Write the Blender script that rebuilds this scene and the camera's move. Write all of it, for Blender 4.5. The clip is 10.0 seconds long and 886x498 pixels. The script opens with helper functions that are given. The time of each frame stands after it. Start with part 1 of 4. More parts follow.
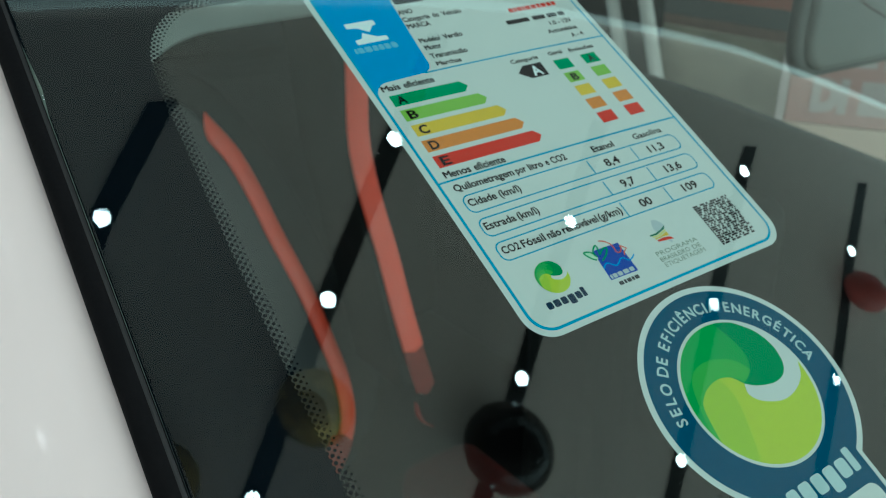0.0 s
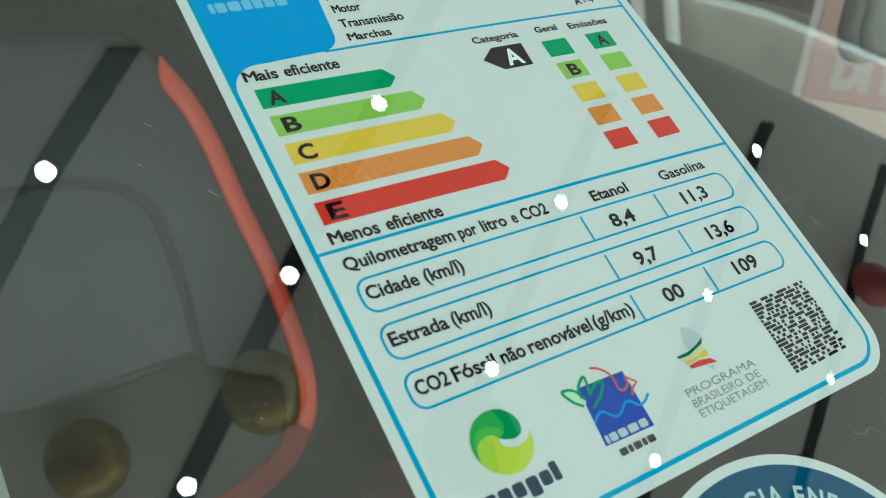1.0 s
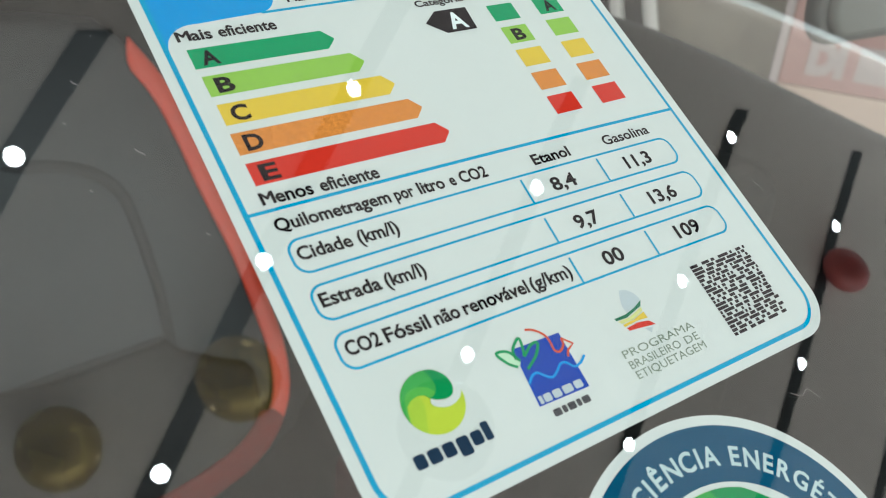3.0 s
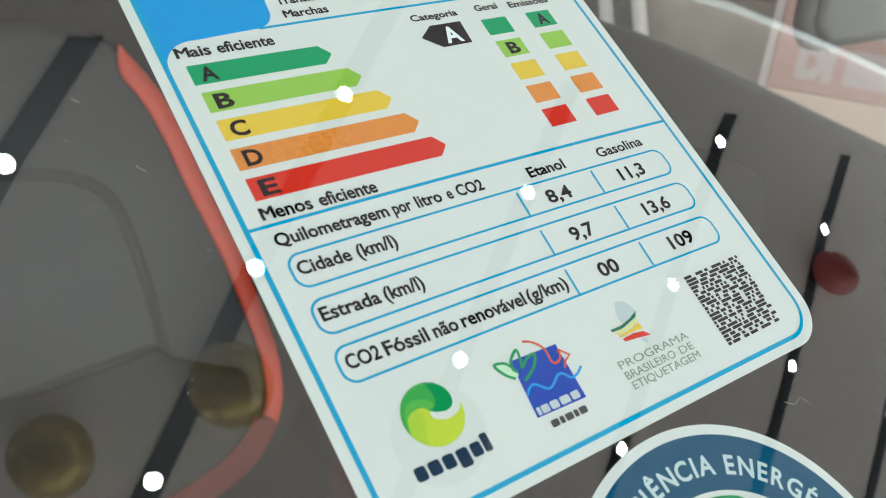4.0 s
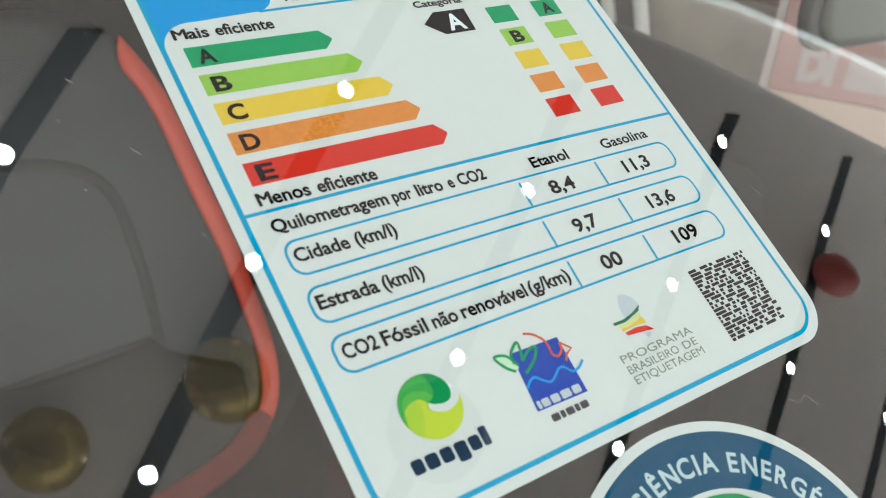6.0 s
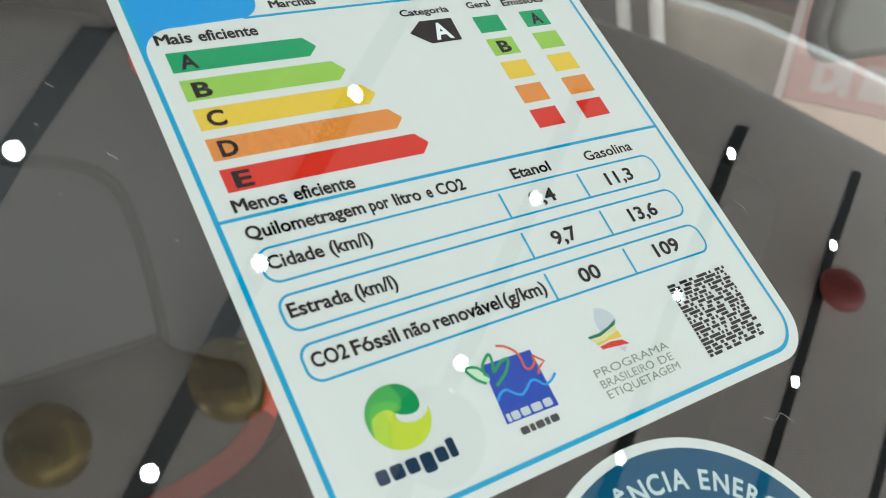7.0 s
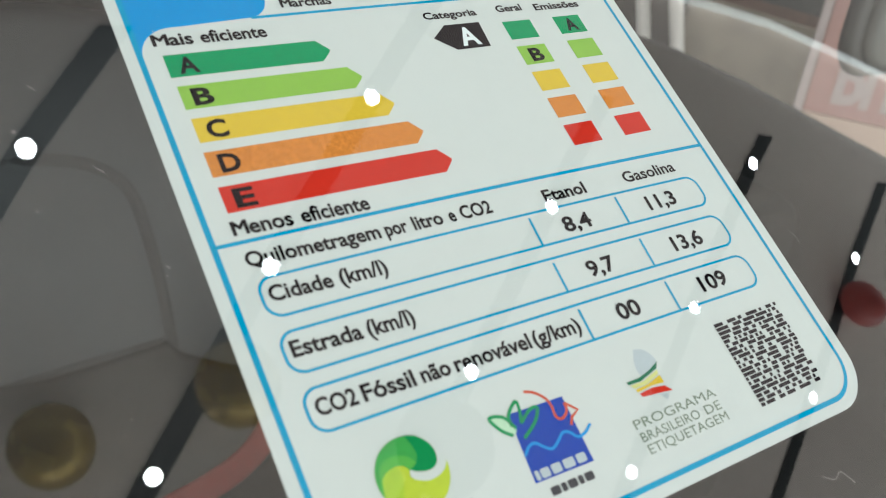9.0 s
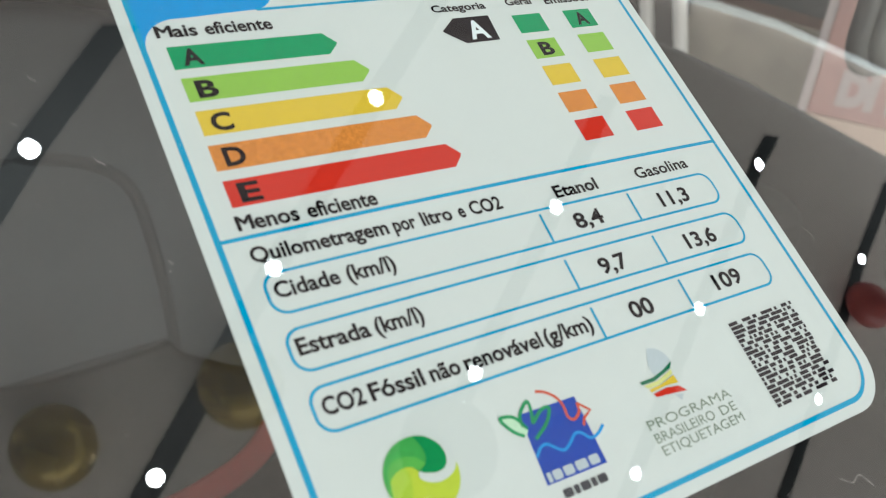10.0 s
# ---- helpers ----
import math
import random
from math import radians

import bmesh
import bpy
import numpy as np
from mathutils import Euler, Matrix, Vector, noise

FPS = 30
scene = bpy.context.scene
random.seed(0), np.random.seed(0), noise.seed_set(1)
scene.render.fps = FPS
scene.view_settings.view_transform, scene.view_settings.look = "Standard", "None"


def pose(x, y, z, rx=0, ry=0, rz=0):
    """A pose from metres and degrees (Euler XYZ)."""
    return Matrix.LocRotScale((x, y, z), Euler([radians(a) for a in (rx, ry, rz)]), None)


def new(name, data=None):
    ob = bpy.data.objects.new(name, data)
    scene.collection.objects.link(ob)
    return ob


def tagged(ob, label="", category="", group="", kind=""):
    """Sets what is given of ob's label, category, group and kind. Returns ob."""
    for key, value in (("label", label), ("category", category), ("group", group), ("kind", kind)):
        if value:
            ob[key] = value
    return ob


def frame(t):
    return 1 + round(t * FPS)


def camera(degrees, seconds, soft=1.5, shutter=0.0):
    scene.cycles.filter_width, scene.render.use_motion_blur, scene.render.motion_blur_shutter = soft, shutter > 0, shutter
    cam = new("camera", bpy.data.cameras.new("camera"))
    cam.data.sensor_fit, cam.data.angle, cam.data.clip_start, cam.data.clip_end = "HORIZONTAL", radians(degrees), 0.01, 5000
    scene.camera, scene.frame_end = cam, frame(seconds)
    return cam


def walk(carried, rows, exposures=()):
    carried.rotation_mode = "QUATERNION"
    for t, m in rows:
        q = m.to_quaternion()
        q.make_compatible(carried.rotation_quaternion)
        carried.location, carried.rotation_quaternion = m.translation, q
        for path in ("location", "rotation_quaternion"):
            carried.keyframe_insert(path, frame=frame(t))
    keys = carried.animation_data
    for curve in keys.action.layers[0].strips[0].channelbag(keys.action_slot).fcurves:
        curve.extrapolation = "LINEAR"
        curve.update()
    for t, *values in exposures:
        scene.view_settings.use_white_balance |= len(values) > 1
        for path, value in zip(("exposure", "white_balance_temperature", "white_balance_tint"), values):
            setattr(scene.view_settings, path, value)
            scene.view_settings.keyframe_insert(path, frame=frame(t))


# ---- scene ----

# ---------------------------------------------------------------- camera
cam = camera(53.3, 10.0, soft=0.85)
PATH = [
    (0.0, -0.1893, -0.1846, 1.3786, 66.52, -0.40, -36.91),
    (0.1, -0.1730, -0.1663, 1.3744, 66.10, -0.75, -36.68),
    (0.2, -0.1575, -0.1510, 1.3718, 65.60, -1.20, -36.39),
    (0.3, -0.1479, -0.1402, 1.3687, 64.95, -1.73, -36.08),
    (0.5, -0.1351, -0.1234, 1.3633, 63.87, -2.80, -35.36),
    (0.7, -0.1220, -0.1142, 1.3615, 63.55, -3.20, -35.32),
    (1.0, -0.1099, -0.1096, 1.3626, 63.25, -3.74, -35.33),
    (1.5, -0.1041, -0.1101, 1.3573, 62.46, -4.31, -36.00),
    (2.0, -0.1038, -0.1156, 1.3605, 62.57, -4.53, -36.34),
    (2.5, -0.1034, -0.1146, 1.3583, 62.44, -4.28, -36.25),
    (4.0, -0.1055, -0.1146, 1.3607, 62.84, -4.15, -37.18),
    (4.5, -0.1052, -0.1145, 1.3617, 62.75, -4.32, -37.24),
    (5.0, -0.1044, -0.1130, 1.3565, 62.45, -4.54, -37.24),
    (5.5, -0.1045, -0.1118, 1.3569, 62.62, -4.70, -37.29),
    (7.0, -0.0993, -0.1159, 1.3596, 62.78, -5.63, -35.68),
    (7.5, -0.0936, -0.1113, 1.3577, 62.85, -6.01, -35.30),
    (8.0, -0.0915, -0.1075, 1.3560, 62.87, -6.32, -34.94),
    (8.5, -0.0895, -0.1038, 1.3560, 62.94, -6.29, -34.45),
    (9.0, -0.0912, -0.1024, 1.3558, 62.92, -6.43, -34.32),
    (9.5, -0.0922, -0.1015, 1.3563, 63.16, -6.58, -34.30),
    (10.0, -0.0905, -0.1001, 1.3536, 63.02, -6.45, -34.11),
]
walk(cam, [(t, pose(x, y, z, rx, ry, rz)) for t, x, y, z, rx, ry, rz in PATH],
     exposures=[(0.0, -1.28, 5250, -17), (0.2, -1.32, 5150, -18), (0.5, -1.16, 5320, -17), (0.7, -0.98, 5520, -9), (1.0, -0.85, 5700, -5), (1.5, -0.67, 5950, 4), (2.5, -0.61, 6010, 11), (5.0, -0.58, 6080, 14), (10.0, -0.65, 6150, 15)])
cam.data.dof.use_dof = True
cam.data.dof.focus_distance = 0.185
cam.data.dof.aperture_fstop = 33.0

# ---------------------------------------------------------------- light
world = bpy.data.worlds.new("showroom_world")
scene.world = world
world.use_nodes = True
world.node_tree.nodes["Background"].inputs[0].default_value = (0.75, 0.85, 1.0, 1)
world.node_tree.nodes["Background"].inputs[1].default_value = 0.3
LAMP = 105.0          # radiance of the ceiling spots
CEILING = 3.6
DAYLIGHT = 420.0      # watts, scaled for the added lamp in each front

# ---------------------------------------------------------------- materials
def srgb(r, g, b):
    f = lambda c: (c / 255 / 12.92) if c / 255 <= 0.04045 else ((c / 255 + 0.055) / 1.055) ** 2.4
    return (f(r), f(g), f(b))


def mat(name, color, rough=0.5, metal=0.0, vary=0.08, scale=40.0, bump=0.0, fine=6.0, coat=0.0, emit=0.0, spec=0.5):
    """A procedural surface: base colour varied at two scales, roughness wear and fine relief."""
    m = bpy.data.materials.new(name)
    m.use_nodes = True
    nt = m.node_tree
    b = nt.nodes["Principled BSDF"]
    b.inputs["Metallic"].default_value = metal
    b.inputs["Coat Weight"].default_value = coat
    b.inputs["Specular IOR Level"].default_value = spec
    tc = nt.nodes.new("ShaderNodeTexCoord")
    n1 = nt.nodes.new("ShaderNodeTexNoise")
    n1.inputs["Scale"].default_value = scale
    n1.inputs["Detail"].default_value = 4
    n2 = nt.nodes.new("ShaderNodeTexNoise")
    n2.inputs["Scale"].default_value = scale * fine
    n2.inputs["Detail"].default_value = 6
    add = nt.nodes.new("ShaderNodeMath")
    add.operation = "ADD"
    for n, i in ((n1, 0), (n2, 1)):
        nt.links.new(tc.outputs["Object"], n.inputs["Vector"])
        nt.links.new(n.outputs["Fac"], add.inputs[i])
    rmp = nt.nodes.new("ShaderNodeMapRange")
    rmp.inputs["From Min"].default_value, rmp.inputs["From Max"].default_value = 0.6, 1.4
    rmp.inputs["To Min"].default_value, rmp.inputs["To Max"].default_value = 1 - vary, 1 + vary
    nt.links.new(add.outputs[0], rmp.inputs["Value"])
    mul = nt.nodes.new("ShaderNodeMix")
    mul.data_type, mul.blend_type = "RGBA", "MULTIPLY"
    mul.inputs["Factor"].default_value = 1
    mul.inputs["A"].default_value = (*color, 1)
    nt.links.new(rmp.outputs[0], mul.inputs["B"])
    nt.links.new(mul.outputs["Result"], b.inputs["Base Color"])
    rr = nt.nodes.new("ShaderNodeMapRange")
    rr.inputs["From Min"].default_value, rr.inputs["From Max"].default_value = 0.3, 0.7
    rr.inputs["To Min"].default_value, rr.inputs["To Max"].default_value = max(rough - 0.06, 0.02), min(rough + 0.06, 1)
    nt.links.new(n1.outputs["Fac"], rr.inputs["Value"])
    nt.links.new(rr.outputs[0], b.inputs["Roughness"])
    if bump:
        bp = nt.nodes.new("ShaderNodeBump")
        bp.inputs["Strength"].default_value = bump
        bp.inputs["Distance"].default_value = 0.001
        nt.links.new(n2.outputs["Fac"], bp.inputs["Height"])
        nt.links.new(bp.outputs[0], b.inputs["Normal"])
    if emit:
        b.inputs["Emission Color"].default_value = (*color, 1)
        b.inputs["Emission Strength"].default_value = emit
    return m


def glass_mat(name, color, mirror=None, sheen=(1.0, 1.0, 1.0)):
    """Tinted clear glass; a face with a mirror share also reflects, more so at a flat angle."""
    m = bpy.data.materials.new(name)
    m.use_nodes = True
    nt = m.node_tree
    nt.nodes.remove(nt.nodes["Principled BSDF"])
    clear = nt.nodes.new("ShaderNodeBsdfTransparent")
    clear.inputs["Color"].default_value = (*color, 1)
    out = nt.nodes["Material Output"]
    if mirror is None:
        nt.links.new(clear.outputs[0], out.inputs["Surface"])
        return m
    gloss = nt.nodes.new("ShaderNodeBsdfGlossy")
    gloss.inputs["Roughness"].default_value = 0.0
    gloss.inputs["Color"].default_value = (*sheen, 1)
    facing = nt.nodes.new("ShaderNodeLayerWeight")
    facing.inputs["Blend"].default_value = 0.5
    power = nt.nodes.new("ShaderNodeMath")
    power.operation = "POWER"
    power.inputs[1].default_value = 4.4
    share = nt.nodes.new("ShaderNodeMapRange")
    share.inputs["To Min"].default_value, share.inputs["To Max"].default_value = mirror, 1.0
    mix = nt.nodes.new("ShaderNodeMixShader")
    nt.links.new(facing.outputs["Facing"], power.inputs[0])
    nt.links.new(power.outputs[0], share.inputs["Value"])
    nt.links.new(share.outputs[0], mix.inputs[0])
    nt.links.new(clear.outputs[0], mix.inputs[1])
    nt.links.new(gloss.outputs[0], mix.inputs[2])
    nt.links.new(mix.outputs[0], out.inputs["Surface"])
    return m


GLASS = glass_mat("windscreen_glass", (0.82, 0.905, 0.885), 0.052, (0.85, 0.98, 1.0))
GLASS_BOND = glass_mat("windscreen_bond", (1.0, 1.0, 1.0), 0.086, (1.0, 0.94, 0.90))
GLASS_BACK_CLEAR = glass_mat("windscreen_bond_back", (1.0, 1.0, 1.0))
GLASS_BACK = glass_mat("windscreen_glass_back", (0.91, 0.94, 0.925))
FRIT = mat("black_enamel", (0.003, 0.005, 0.008), 0.9, spec=0.0)
RUBBER = mat("black_rubber", (0.006, 0.006, 0.007), 0.7, spec=0.08, vary=0.2, scale=120, bump=0.15)
WHITE_PAINT = mat("white_car_paint", (0.86, 0.74, 0.73), 0.22, vary=0.02, scale=8, coat=0.12)
PAPER = mat("label_paper", srgb(209, 214, 210), 0.6, vary=0.015, scale=300, spec=0.0)
TRIM = mat("light_grey_trim", (0.48, 0.50, 0.46), 0.75, vary=0.06, scale=60, bump=0.3)
LEATHER = mat("grey_seat_leather", (0.054, 0.056, 0.058), 0.6, vary=0.1, scale=30, bump=0.4)
BLACK_CLOTH = mat("black_seat_fabric", (0.014, 0.014, 0.014), 0.85, spec=0.15, vary=0.2, scale=90, bump=0.4)
DARK_PANEL = mat("dark_seat_panel", (0.046, 0.046, 0.046), 0.85, spec=0.15, vary=0.15, scale=90, bump=0.4)
SEAM = mat("seam_crease", (0.047, 0.047, 0.048), 0.8)
RED_LEATHER = mat("red_seat_trim", (0.92, 0.085, 0.035), 0.5, vary=0.08, scale=60, bump=0.2)
# darker copy of the red trim; the seat's lower shade is in its colour
RED_SHADED = mat("shaded_red_trim", (0.235, 0.032, 0.026), 0.95, spec=0.1, vary=0.25, scale=120, bump=0.5)
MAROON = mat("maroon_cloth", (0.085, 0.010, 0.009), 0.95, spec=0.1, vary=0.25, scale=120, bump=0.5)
DARK_PLASTIC = mat("dark_plastic", (0.012, 0.012, 0.013), 0.85, spec=0.15, vary=0.15, scale=80, bump=0.3)
GREY_PLASTIC = mat("grey_plastic", (0.22, 0.20, 0.175), 0.5, vary=0.05, scale=80)
RIM_PLASTIC = mat("brown_grey_plastic", (0.13, 0.115, 0.10), 0.6, vary=0.08, scale=80, bump=0.2)
STRIPE_BROWN = mat("brown_stripe", (0.10, 0.045, 0.035), 0.6)
CEIL = mat("ceiling_paint", (0.86, 0.755, 0.70), 0.9, vary=0.05, scale=1.5, bump=0.1)
# the ceiling's hue at a lower tone
DARK_CEIL = mat("darker_ceiling", (0.38, 0.335, 0.31), 0.9, vary=0.08, scale=1.5, bump=0.1)
BLACK_METAL = mat("black_track_metal", (0.008, 0.009, 0.010), 0.5, vary=0.2, scale=30)
LENS = mat("spot_lens", (1.0, 0.98, 0.95), 0.3, emit=LAMP, vary=0.0)
FLOOR = mat("polished_floor", (0.66, 0.64, 0.61), 0.2, vary=0.06, scale=1.2)
WALL = mat("wall_paint", (0.62, 0.60, 0.57), 0.9, vary=0.04, scale=1.0, bump=0.1)
TYRE = mat("tyre_rubber", (0.02, 0.02, 0.02), 0.8, vary=0.2)
STEEL = mat("alloy_wheel", (0.6, 0.6, 0.62), 0.3, metal=1.0)
GOLD = mat("gold_latex", (0.40, 0.26, 0.05), 0.27, metal=0.5, vary=0.06, scale=10)
BLACK_LATEX = mat("black_latex", (0.008, 0.007, 0.008), 0.08, vary=0.05, scale=10, coat=0.0, spec=0.35)
RED_LATEX = mat("red_latex", (0.50, 0.085, 0.075), 0.4, vary=0.06, scale=10, coat=0.4)
OLIVE = mat("olive_beige_laminate", (0.38, 0.34, 0.27), 0.7, vary=0.3, scale=2.6, fine=3)
GREY_BAND = mat("dark_grey_band", (0.15, 0.155, 0.15), 0.6, vary=0.15, scale=4)
ORANGE = mat("orange_red_panel", (0.62, 0.20, 0.13), 0.6, vary=0.1, scale=5)
PINK = mat("red_brown_panel", (0.34, 0.22, 0.18), 0.7, vary=0.15, scale=5)
CREAM = mat("cream_panel", (0.74, 0.56, 0.45), 0.6, vary=0.05, scale=8)
# sign's red and pale white drawn closer together to imitate haze and blur
SIGN_RED = mat("sign_red", (0.55, 0.31, 0.275), 0.5, vary=0.06, scale=20)
SIGN_WHITE = mat("sign_white", (0.62, 0.58, 0.56), 0.5, vary=0.03, scale=20)
SIGN_HAZED = mat("hazed_sign_white", (0.58, 0.49, 0.47), 0.5, vary=0.05, scale=20)
POST_WHITE = mat("white_post_paint", (0.80, 0.78, 0.74), 0.4, vary=0.03, scale=20)
LINT = mat("pale_lint", (0.55, 0.54, 0.52), 0.9, vary=0.1)
HIGHLIGHT_RUBBER = mat("highlight_rubber", (0.014, 0.0145, 0.016), 0.4, vary=0.1, scale=200)
PROFILE_WHITE = mat("white_profile", (0.85, 0.85, 0.82), 0.4, emit=1.6, vary=0.0)


def ink(name, r, g, b, vary=0.07):
    return mat(name, srgb(r, g, b), 0.6, vary=vary, scale=1500, fine=3, spec=0.0)


INK_BLACK = ink("black_ink", 22, 17, 20)
INK_CYAN = ink("cyan_ink", 0, 154, 196)
INK_BLUE = ink("header_blue_ink", 0, 146, 212)
INK_A = ink("dark_green_ink", 0, 150, 95)
INK_B = ink("light_green_ink", 144, 190, 78)
INK_C = ink("yellow_ink", 220, 189, 62)
INK_D = ink("orange_ink", 214, 136, 62, 0.3)
INK_E = ink("red_ink", 206, 52, 36)
INK_WHITE = ink("white_ink", 232, 240, 240)
INK_CODE = ink("dark_code_ink", 42, 35, 39)
INK_DIM = ink("dim_black_ink", 66, 66, 70)
INK_SKY = ink("pale_blue_ink", 120, 186, 216)
INK_WAVE = ink("bright_wave_ink", 20, 150, 220)
INK_MINT = ink("mint_ink", 190, 222, 190)
INK_RUST = ink("rust_ink", 206, 84, 56)
INK_SAIL = ink("sail_green_ink", 28, 110, 78)
INK_CREAM = ink("pale_yellow_ink", 214, 216, 140)
INK_NAVY = ink("navy_ink", 14, 66, 168)
INK_TEAL = ink("seal_blue_ink", 8, 78, 108)
INK_LEAF = ink("leaf_green_ink", 16, 146, 86)
INK_LIME = ink("lime_ink", 190, 207, 66)
INK_MID = ink("mid_green_ink", 68, 164, 80)
INK_FRESH = ink("fresh_green_ink", 94, 178, 80)
INK_SPRING = ink("yellow_green_ink", 172, 201, 68)
INK_DEEP = ink("deep_green_ink", 26, 142, 80)
INK_SEAL_WHITE = ink("seal_white_ink", 188, 207, 208)
INK_PALE = ink("pale_grey_ink", 186, 196, 200)
INK_OLIVE = ink("olive_grey_ink", 138, 150, 134)
INK_SLATE = ink("slate_ink", 36, 56, 78)

# ---------------------------------------------------------------- windscreen surface
UP = Vector((0.0531, 0.5295, 0.8466))          # the world's up, in the windscreen's frame
AXIS_Y = (Vector((0, 1, 0)) - UP * UP.y).normalized()
AXIS_X = AXIS_Y.cross(UP).normalized()
ORIGIN = Vector((0.05, 0.0, 0.0))
TURN3 = Matrix((AXIS_X, AXIS_Y, UP))
G = Matrix.Translation((0, 0, 1.30)) @ TURN3.to_4x4() @ Matrix.Translation(-ORIGIN)
KX, KXY, KY = 0.4752, 0.0393, 0.1845
OUTER, INNER = 0.0018, -0.0005                 # the two faces of the laminated pane
SHEET, BOND = 0.0014, 0.0013                   # stickers and enamel lie on BOND, a reflecting layer raised so reflections don't double


def sag(x, y):
    """Height of the pane's middle reference surface; the centre of the screen is flatter."""
    a, b = x - 0.05, y
    lim = 0.27
    if a > lim:
        flat = KX * lim
        z = -(0.5 * KX * lim * lim + flat * (a - lim))
        if a > 0.68:
            z -= 0.5 * KX * (a - 0.68) ** 2
    else:
        z = -0.5 * KX * a * a
    return z - KXY * min(a, lim) * b - 0.5 * KY * b * b


def on_pane(x, y, h=0.0):
    return Vector((x, y, sag(x, y) + h))


def on_sheet(x, y):
    """A point of the enamel, just under the outer skin."""
    x2 = x - 0.00100 - 0.0048 * (x - 0.047) + 0.0009 * y
    y2 = y - 0.00069 + 0.0008 * (x - 0.047) - 0.0051 * y
    return on_pane(x2, y2, SHEET - 0.00003)


# ---------------------------------------------------------------- building helpers
def part(name, bm, material, parent=None, label="", smooth=False):
    me = bpy.data.meshes.new(name)
    bmesh.ops.recalc_face_normals(bm, faces=bm.faces[:])
    bm.to_mesh(me)
    bm.free()
    me.materials.append(material)
    if smooth:
        me.polygons.foreach_set("use_smooth", [True] * len(me.polygons))
    ob = new(name, me)
    if parent:
        ob.parent = parent
    if label:
        ob["label"] = label
    return ob


def thing(name, m, label, category, group="", kind=""):
    ob = new(name)
    ob.matrix_world = m
    ob.empty_display_size = 0.05
    return tagged(ob, label, category, group, kind)


def add_poly(bm, pts):
    vs = [bm.verts.new((p[0], p[1], p[2] if len(p) > 2 else 0.0)) for p in pts]
    return bm.faces.new(vs)


def arc(cx, cy, r, a0, a1, n=24):
    return [(cx + r * math.cos(radians(a0 + (a1 - a0) * i / n)), cy + r * math.sin(radians(a0 + (a1 - a0) * i / n))) for i in range(n + 1)]


def round_rect(x0, y0, x1, y1, r, n=8):
    return (arc(x1 - r, y1 - r, r, 0, 90, n) + arc(x0 + r, y1 - r, r, 90, 180, n)
            + arc(x0 + r, y0 + r, r, 180, 270, n) + arc(x1 - r, y0 + r, r, 270, 360, n))


def ring(bm, outer, inner):
    """A closed band between two outlines with the same number of points."""
    n = len(outer)
    a = [bm.verts.new((*p, 0)) for p in outer]
    b = [bm.verts.new((*p, 0)) for p in inner]
    for i in range(n):
        bm.faces.new((a[i], a[(i + 1) % n], b[(i + 1) % n], b[i]))


def stroke(bm, pts, wid):
    """A flat line of that width through the points."""
    n = len(pts)
    L, R = [], []
    for i, p in enumerate(pts):
        q0, q1 = Vector(pts[max(i - 1, 0)]), Vector(pts[min(i + 1, n - 1)])
        d = (q1 - q0).normalized()
        nx, ny = -d.y * wid / 2, d.x * wid / 2
        L.append(bm.verts.new((p[0] + nx, p[1] + ny, 0)))
        R.append(bm.verts.new((p[0] - nx, p[1] - ny, 0)))
    for i in range(n - 1):
        bm.faces.new((L[i], R[i], R[i + 1], L[i + 1]))


def box(bm, lo, hi, bevel=0.0, seg=2):
    vs = bmesh.ops.create_cube(bm, size=1.0)["verts"]
    lo, hi = Vector(lo), Vector(hi)
    for v in vs:
        v.co = Vector([(lo[i] + hi[i]) / 2 + v.co[i] * (hi[i] - lo[i]) for i in range(3)])
    if bevel:
        es = list({e for v in vs for e in v.link_edges})
        bmesh.ops.bevel(bm, geom=es, offset=bevel, segments=seg, profile=0.5, affect="EDGES")


def tube(bm, pts, r, n=8):
    """A round bar through the points."""
    rings = []
    for i, p in enumerate(pts):
        p = Vector(p)
        d = (Vector(pts[min(i + 1, len(pts) - 1)]) - Vector(pts[max(i - 1, 0)])).normalized()
        s = d.orthogonal().normalized() if not rings else (side - d * side.dot(d)).normalized()
        side = s
        t2 = d.cross(s)
        rr = r[i] if isinstance(r, (list, tuple)) else r
        rings.append([bm.verts.new(p + (s * math.cos(6.28318 * k / n) + t2 * math.sin(6.28318 * k / n)) * rr) for k in range(n)])
    for a, b in zip(rings, rings[1:]):
        for k in range(n):
            bm.faces.new((a[k], a[(k + 1) % n], b[(k + 1) % n], b[k]))
    bm.faces.new(rings[0][::-1])
    bm.faces.new(rings[-1])


def grid_sheet(bm, f, nu, nv, thick=None):
    """A sheet of nu x nv cells through f(u, v) -> point; with thick(u, v) it becomes a closed slab."""
    def layer(fn):
        return [[bm.verts.new(fn(i / nu, j / nv)) for j in range(nv + 1)] for i in range(nu + 1)]
    A = layer(f)
    for i in range(nu):
        for j in range(nv):
            bm.faces.new((A[i][j], A[i + 1][j], A[i + 1][j + 1], A[i][j + 1]))
    if thick:
        B = layer(thick)
        for i in range(nu):
            for j in range(nv):
                bm.faces.new((B[i][j], B[i][j + 1], B[i + 1][j + 1], B[i + 1][j]))
        for i in range(nu):
            bm.faces.new((A[i][0], B[i][0], B[i + 1][0], A[i + 1][0]))
            bm.faces.new((A[i][nv], A[i + 1][nv], B[i + 1][nv], B[i][nv]))
        for j in range(nv):
            bm.faces.new((A[0][j], A[0][j + 1], B[0][j + 1], B[0][j]))
            bm.faces.new((A[nu][j], B[nu][j], B[nu][j + 1], A[nu][j + 1]))


